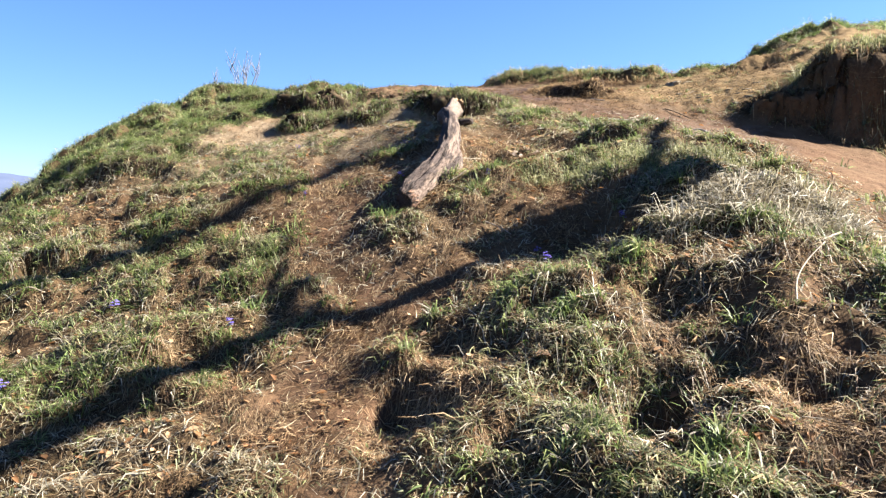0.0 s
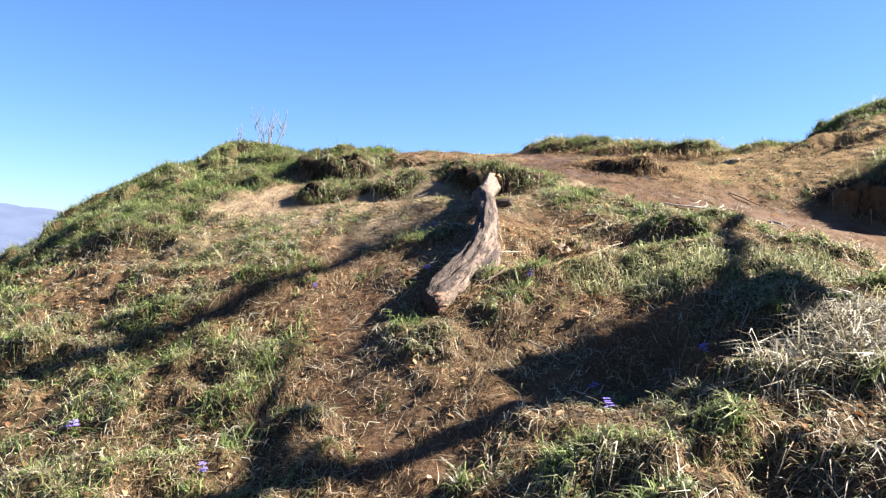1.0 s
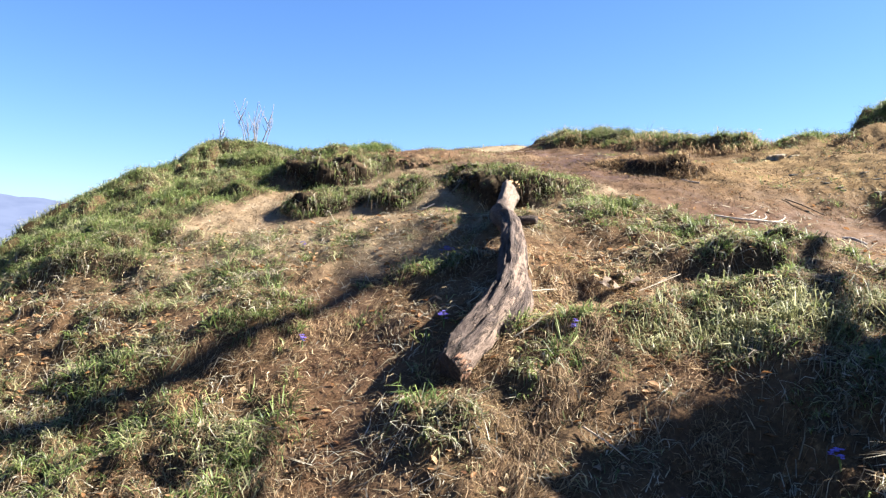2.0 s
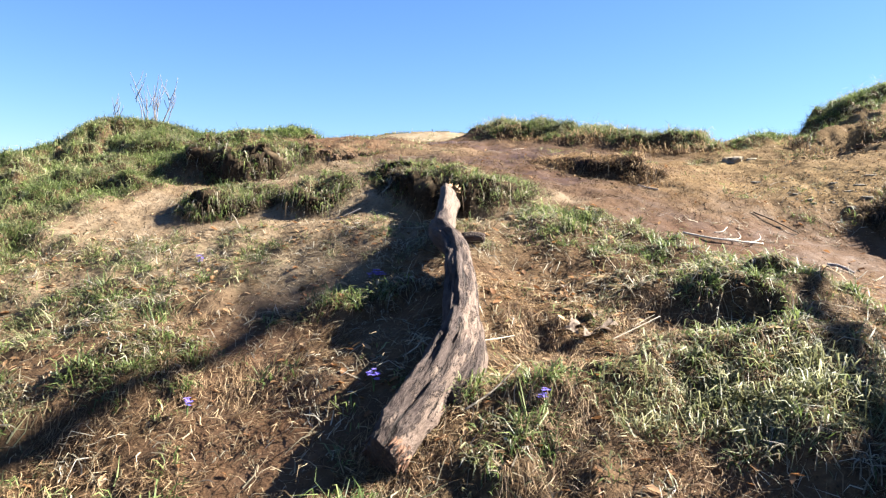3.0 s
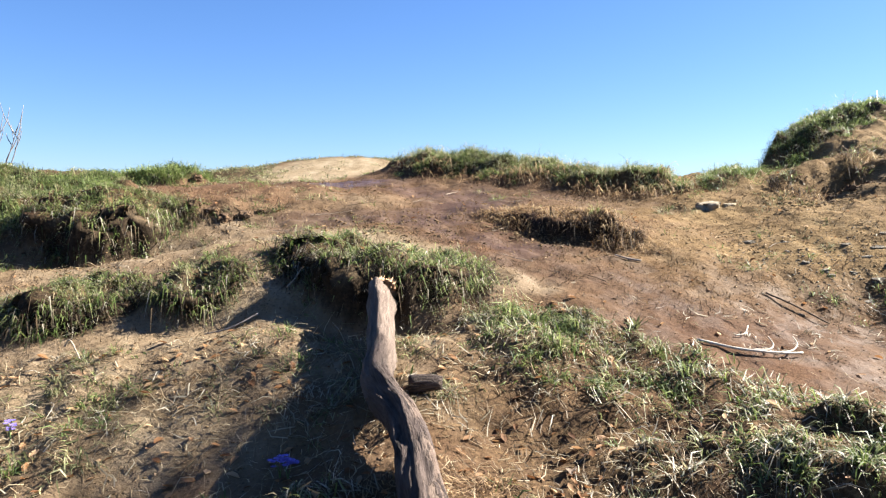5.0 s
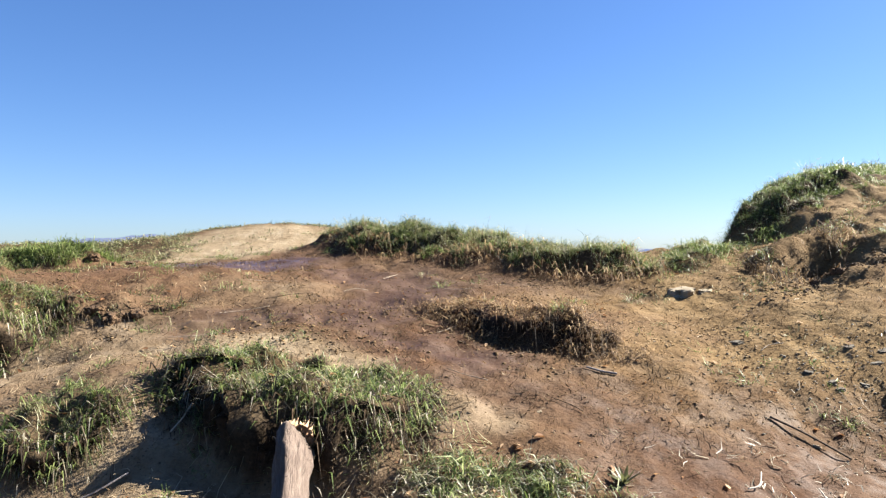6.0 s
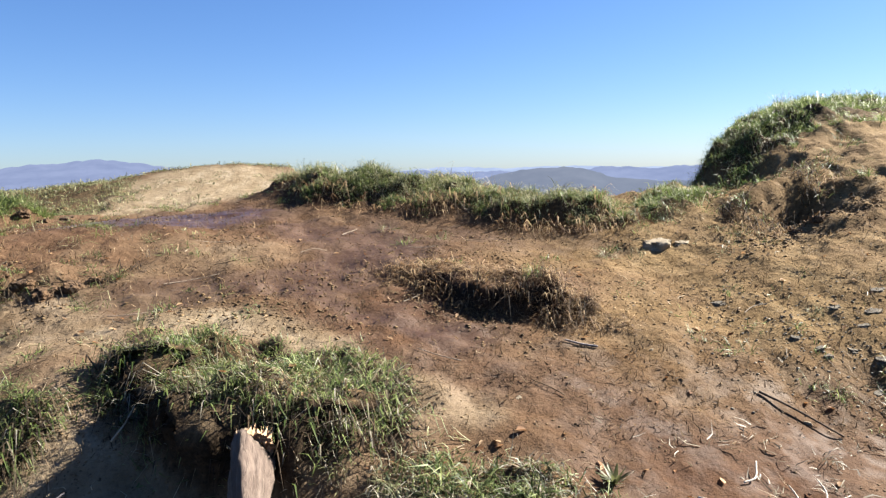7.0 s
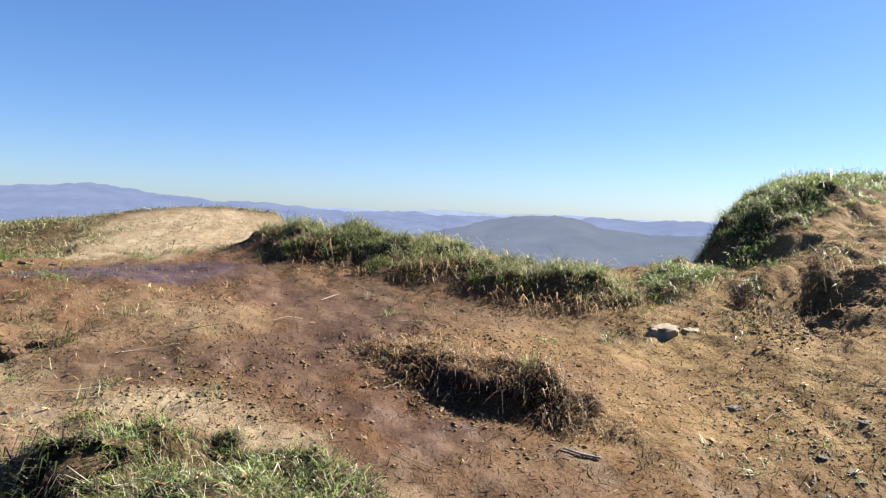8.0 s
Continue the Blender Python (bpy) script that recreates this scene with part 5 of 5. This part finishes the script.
for x, y, seed, size in ((0.917, 7.01, 21, (0.02, 0.013, 0.009)), (1.216, 7.026, 22, (0.014, 0.01, 0.007)), (2.0, 6.77, 23, (0.022, 0.016, 0.012)), (-0.61, 10.28, 24, (0.04, 0.02, 0.02)),
                         (1.62, 7.25, 25, (0.012, 0.01, 0.007)), (1.45, 7.6, 26, (0.016, 0.012, 0.009))):
    rock(x, y, seed, size, seed * 37, STONE, "small pale pebble on the muddy trail", "pebbles")


LOAM = plain("torn_earth", (0.030, 0.016, 0.008), (0.105, 0.062, 0.030), 26, 0.95, 0.02)
for k, (x, y, size) in enumerate(((-1.08, 8.50, 0.05), (-0.98, 8.47, 0.07), (-0.86, 8.50, 0.06), (-0.76, 8.55, 0.045), (-1.20, 8.56, 0.05), (-1.50, 10.30, 0.06), (-1.36, 10.22, 0.05), (-1.22, 10.34, 0.06), (-1.05, 10.30, 0.045),
                                  (3.14, 8.16, 0.05), (3.27, 8.14, 0.045), (3.40, 8.18, 0.04))):
    ob = new("earth_clod", rock_mesh("earth_clod", 70 + k * 1.7, size * 1.25, size, size * 0.85, LOAM, 0.2))
    ob.matrix_world = Matrix.Translation(ground_at(x, y, -size * 0.1)) @ pose(0, 0, 0, 10, -8, k * 53)
    tagged(ob, "torn lump of dark reddish-brown earth on the mud" if x < 0 else "crumbling lump of brown earth below the hollow", "clod", "earth clods")


def stick_line(pts, r0, r1, up=0.008):
    n = len(pts)
    return tuple((x, y, ground_at(x, y)[2] + up + (p[0] if p else 0), 0.72 * (r0 + (r1 - r0) * i / (n - 1))) for i, (x, y, *p) in enumerate(pts))


def stick(name, pts, r0, r1, mat, label, prongs=(), group=""):
    x, y = pts[0][:2]
    body = tube(name, stick_line(pts, r0, r1), 24, 8, mat, 0.12, x * 7)
    if not prongs:
        return tagged(new(name, body), label, "twig", group)
    top = holder(name, ground_at(x, y), label, "twig", group)
    under(top, part("stem", body))
    for p in prongs:
        under(top, part("prong", tube("prong", stick_line(p, r1 * 1.1, r1 * 0.5), 12, 7, mat, 0.1, y)))
    return top


stick("forked_twig", ((1.28, 6.42), (1.40, 6.33, 0.01), (1.50, 6.29, 0.015), (1.62, 6.29, 0.015), (1.70, 6.305, 0.01)), 0.008, 0.006, BONE_TWIG,
      "bleached white forked twig lying on the trail",
      (((1.47, 6.30, 0.015), (1.54, 6.30, 0.02), (1.580, 6.33, 0.03), (1.585, 6.38, 0.04)), ((1.58, 6.29, 0.015), (1.65, 6.305, 0.02), (1.70, 6.345, 0.025), (1.72, 6.41, 0.03))))
stick("white_twig", ((1.48, 6.46), (1.53, 6.47, 0.01), (1.58, 6.53, 0.02)), 0.0045, 0.0035, BONE_TWIG, "thin bleached twig on the trail")
stick("brown_twig", ((1.90, 6.92), (1.98, 6.81, 0.01), (2.08, 6.67)), 0.007, 0.005, BROWN_TWIG, "dark brown stick on the trail edge")
stick("broken_twig", ((1.27, 7.37), (1.335, 7.343), (1.40, 7.32)), 0.006, 0.007, GREY_TWIG, "short broken stick in the mud")
stick("grey_stick", ((1.94, 6.07), (1.99, 6.04, 0.01), (2.05, 6.00)), 0.012, 0.010, GREY_TWIG, "stubby grey stick by the trail")
stick("pale_stalk", ((1.36, 2.52), (1.40, 2.62, 0.03), (1.47, 2.70, 0.07), (1.56, 2.76, 0.12)), 0.005, 0.003, WHITE_TWIG, "curved pale dead stalk in the grass")
stick("pale_stalk", ((1.62, 2.93), (1.75, 3.05, 0.03), (1.82, 3.2, 0.04), (1.85, 3.27, 0.09)), 0.006, 0.004, WHITE_TWIG, "bleached crooked stalk in the grass")
stick("straw_stalk", ((0.57, 5.11), (0.70, 5.19, 0.03), (0.81, 5.26, 0.05)), 0.0036, 0.003, WHITE_TWIG, "long pale stalk by the withered leaves")
stick("straw_stalk", ((0.69, 5.23), (0.75, 5.27, 0.02), (0.80, 5.30, 0.03)), 0.003, 0.002, WHITE_TWIG, "short pale stalk in shade")
stick("log_side_twig", ((0.02, 4.96, 0.02), (0.10, 5.03, 0.04), (0.18, 5.11, 0.05)), 0.005, 0.003, WHITE_TWIG, "pale twig leaning on the log")
stick("straw_stalk", ((-0.03, 4.63, 0.02), (0.06, 4.67, 0.04), (0.16, 4.72, 0.05)), 0.005, 0.003, WHITE_TWIG, "pale stalk at the foot of the log")
stick("straw_stalk", ((0.22, 4.08, 0.02), (0.29, 4.0, 0.03), (0.36, 3.92, 0.02)), 0.005, 0.003, WHITE_TWIG, "dry stalk lying in the grass")
stick("pale_stalk", ((-2.70, 4.08), (-2.58, 4.10, 0.02), (-2.48, 4.12, 0.03)), 0.006, 0.004, WHITE_TWIG, "bleached stalk on the open slope")
stick("bent_stalk", ((-1.40, 6.72, 0.06), (-1.37, 6.70, 0.09), (-1.32, 6.66, 0.02)), 0.005, 0.004, WHITE_TWIG, "bent pale stalk on the sod")
stick("sod_twig", ((-0.50, 7.05, 0.03), (-0.46, 7.085, 0.04), (-0.43, 7.12, 0.045)), 0.005, 0.003, WHITE_TWIG, "white twig sticking out of the torn sod")
stick("sod_twig", ((-0.62, 6.92, 0.01), (-0.75, 6.88, 0.01), (-0.86, 6.90, 0.0)), 0.006, 0.004, GREY_TWIG, "grey twig on the bare earth")
for k, (x, y, a, ln) in enumerate(((-0.30, 8.42, 10, 0.28), (-0.05, 8.62, 20, 0.3), (-0.55, 8.1, 5, 0.2), (0.35, 8.75, 15, 0.16), (-0.9, 7.55, 20, 0.24), (0.62, 9.15, 40, 0.15), (0.95, 8.62, 160, 0.18),
                                   (1.3, 8.7, 20, 0.12), (-0.2, 9.0, 170, 0.2), (0.75, 7.98, 30, 0.14), (1.0, 7.58, 25, 0.12), (2.3, 7.45, 5, 0.14), (0.7, 7.35, 140, 0.2), (1.05, 7.05, 120, 0.16))):
    dx, dy = math.cos(radians(a)) * ln / 2, math.sin(radians(a)) * ln / 2
    stick("straw_stalk", ((x - dx, y - dy), (x + 0.008 * math.sin(k * 2.1), y + 0.014 * math.cos(k * 1.7), 0.004), (x + dx, y + dy)), 0.0028, 0.002, (WHITE_TWIG, BROWN_TWIG)[k % 3 == 1], "long dry straw lying on the mud", group="straws on the mud")


def leaf_mesh(seed, size):
    """One dead leaf, lobed, curled and ribbed."""
    r = random.Random(seed)
    bm = bmesh.new()
    n, rows = 12, []
    curl, twist = r.uniform(0.3, 0.9), r.uniform(-0.6, 0.6)
    for i in range(n + 1):
        u = i / n
        w = size * 0.34 * math.sin(math.pi * min(u * 1.06, 1)) ** 0.8 * (1 + 0.22 * math.sin(u * 17 + seed))
        row = []
        for j in range(-2, 3):
            v = j / 2
            z = abs(v) * w * curl * 0.9 + size * 0.16 * math.sin(u * 3 + twist * v) + r.uniform(-0.02, 0.02) * size
            row.append(bm.verts.new(((u - 0.5) * size, v * w * math.cos(curl * 0.4), z)))
        rows.append(row)
    for a, b in zip(rows, rows[1:]):
        for j in range(4):
            bm.faces.new((a[j], a[j + 1], b[j + 1], b[j]))
    solid = bmesh.ops.solidify(bm, geom=bm.faces[:], thickness=size * 0.02)
    me = bpy.data.meshes.new("leaf")
    bm.to_mesh(me)
    bm.free()
    me.polygons.foreach_set("use_smooth", np.ones(len(me.polygons), bool))
    return me


def dead_leaf(x, y, seed, size, mat, turn, label, group="", up=0.01, tilt=0):
    me = leaf_mesh(seed, size)
    me.materials.append(mat)
    ob = new("dead_leaf", me)
    ob.matrix_world = Matrix.Translation(ground_at(x, y, up)) @ pose(0, 0, 0, 9 + tilt, 6, turn)
    return tagged(ob, label, "leaf", group)


for k, (x, y, size, turn, tilt) in enumerate(((0.45, 5.20, 0.085, 30, 0), (0.52, 5.26, 0.07, 100, 15), (0.41, 5.15, 0.075, -20, 10), (0.55, 5.17, 0.08, 150, -10), (0.48, 5.13, 0.08, 60, 12), (0.60, 5.22, 0.09, 10, 5))):
    dead_leaf(x, y, 40 + k, size, CURLED, turn, "large grey-brown withered leaf in a heap", "heap of withered leaves", 0.025, tilt)
for k, (x, y, size) in enumerate(((0.43, 2.42, 0.075), (0.47, 1.95, 0.06), (0.72, 3.13, 0.055), (1.11, 1.62, 0.06), (0.55, 2.30, 0.055), (0.62, 2.35, 0.06), (0.30, 2.75, 0.05), (0.86, 2.72, 0.06), (-0.05, 3.0, 0.045), (0.72, 2.95, 0.05), (0.56, 3.42, 0.05), (0.10, 4.25, 0.045),
                                  (0.62, 5.75, 0.06), (0.47, 5.62, 0.05), (0.36, 5.5, 0.05), (-1.30, 6.55, 0.06), (-1.72, 5.55, 0.05), (0.637, 8.0, 0.05), (-2.3, 4.9, 0.05), (1.15, 2.3, 0.06),
                                  (1.35, 2.05, 0.055), (-0.9, 5.6, 0.045), (0.25, 3.9, 0.04), (1.0, 5.0, 0.045))):
    dead_leaf(x, y, 60 + k, size, (ORANGE, CURLED)[k % 3 == 1], k * 47, "dry tan leaf lying in the grass", "fallen leaves")


def bloom_mesh(seed, size):
    """A small head of narrow petals."""
    r = random.Random(seed)
    bm = bmesh.new()
    for f in range(7):
        c = Vector((r.uniform(-1, 1), r.uniform(-1, 1), r.uniform(-0.6, 1.3))) * size * 0.55
        for p in range(6):
            a = p * math.pi / 3 + r.uniform(-0.2, 0.2)
            d = Vector((math.cos(a), math.sin(a), 0.45)) * size * 0.42
            s = Vector((-math.sin(a), math.cos(a), 0)) * size * 0.13
            v = [bm.verts.new(c), bm.verts.new(c + d * 0.6 + s), bm.verts.new(c + d + Vector((0, 0, -0.1 * size))), bm.verts.new(c + d * 0.6 - s)]
            bm.faces.new(v)
    me = bpy.data.meshes.new("bloom")
    bm.to_mesh(me)
    bm.free()
    me.materials.append(PETAL)
    return me


def wild_flower(x, y, seed, tall, size):
    base = ground_at(x, y)
    top = holder("wild_flower", base, "small violet-blue wild flower in the short grass", "flower", "wild flowers")
    r = random.Random(seed)
    for k in range(2):
        ox, oy = r.uniform(-0.02, 0.02), r.uniform(-0.02, 0.02)
        tip = (x + ox, y + oy, base[2] + tall * (1 - 0.2 * k))
        under(top, part("stalk", tube("stalk", ((x, y, base[2] - 0.01, 0.002), (x + ox * 0.3, y + oy * 0.3, base[2] + tall * 0.5, 0.002), (*tip, 0.0015)), 6, 5, STALK)))
        ob = under(top, part("bloom", bloom_mesh(seed * 3 + k, size)))
        ob.location = tip
    return top


for k, (x, y, size) in enumerate(((-1.87, 3.80, 0.03), (-1.06, 3.36, 0.026), (-2.0, 2.95, 0.028), (0.536, 3.42, 0.026), (-0.413, 5.77, 0.036), (-0.354, 4.82, 0.026), (0.24, 4.62, 0.024), (-1.04, 4.86, 0.022),
                                  (-1.43, 6.25, 0.026), (0.95, 3.70, 0.026), (0.50, 3.75, 0.02), (-0.44, 5.80, 0.026))):
    wild_flower(x, y, 300 + k, 0.06, size)


def spiky_plant(x, y, seed, size):
    """A low rosette of narrow pointed leaves."""
    r = random.Random(seed)
    base = Vector(ground_at(x, y))
    top = holder("spiky_plant", base, "small grey-green rosette of pointed leaves beside the trail", "plant", "rosette plants")
    for k in range(16):
        a, lift = k * 2.4 + r.uniform(-0.2, 0.2), r.uniform(0.25, 1.1)
        d = Vector((math.cos(a) * math.cos(lift), math.sin(a) * math.cos(lift), math.sin(lift)))
        s = Vector((-math.sin(a), math.cos(a), 0)) * size * 0.085
        ln = size * r.uniform(0.7, 1.1)
        bm = bmesh.new()
        p = [base + d * ln * t + Vector((0, 0, -0.16 * ln * t * t)) for t in (0.0, 0.4, 0.75, 1.0)]
        rows = [[bm.verts.new(q - s * w), bm.verts.new(q + Vector((0, 0, -0.02 * size))), bm.verts.new(q + s * w)] for q, w in zip(p[:3], (0.7, 1.0, 0.6))]
        tip = bm.verts.new(p[3])
        for i in range(2):
            for j in range(2):
                bm.faces.new((rows[i][j], rows[i][j + 1], rows[i + 1][j + 1], rows[i + 1][j]))
        for j in range(2):
            bm.faces.new((rows[2][j], rows[2][j + 1], tip))
        me = bpy.data.meshes.new("leaf")
        bm.to_mesh(me)
        bm.free()
        me.materials.append(SAGE)
        under(top, part("leaf", me))
    return top


spiky_plant(1.05, 6.53, 3, 0.09)
spiky_plant(0.84, 6.62, 8, 0.05)


# ---- bare shrub on the brow ----
def bare_shrub(x, y, seed, tall, count):
    base = ground_at(x, y)
    top = holder("bare_shrub", base, "leafless grey shrub of thin twigs on the brow", "shrub")
    r = random.Random(seed)
    for k in range(count):
        a, lean = r.uniform(0, 6.28), r.uniform(0.08, 0.42)
        h = tall * r.uniform(0.55, 1.0)
        px, py = x + math.cos(a) * 0.05, y + math.sin(a) * 0.05
        ends = [(px + math.cos(a) * lean * h * t + r.uniform(-0.02, 0.02), py + math.sin(a) * lean * h * t * 0.6, base[2] - 0.05 + h * t, 0.0075 * (1 - 0.7 * t)) for t in (0, 0.3, 0.6, 1.0)]
        stem = under(top, part("stem", tube("stem", ends, 14, 6, GREY_TWIG, 0.1, k)))
        for _ in range(2):
            t = r.uniform(0.35, 0.7)
            sx, sy, sz = (ends[1][i] + (ends[3][i] - ends[1][i]) * t for i in range(3))
            b, ln = r.uniform(0, 6.28), h * r.uniform(0.2, 0.4)
            tw = tube("twig", ((sx, sy, sz, 0.004), (sx + math.cos(b) * ln * 0.3, sy + math.sin(b) * ln * 0.2, sz + ln * 0.5, 0.0035), (sx + math.cos(b) * ln * 0.45, sy + math.sin(b) * ln * 0.3, sz + ln, 0.002)), 8, 5, GREY_TWIG)
            ob = part("twig", tw)
            ob.parent = stem
    return top


bare_shrub(-3.36, 10.75, 5, 0.80, 11)
bare_shrub(-3.72, 10.82, 9, 0.62, 4)
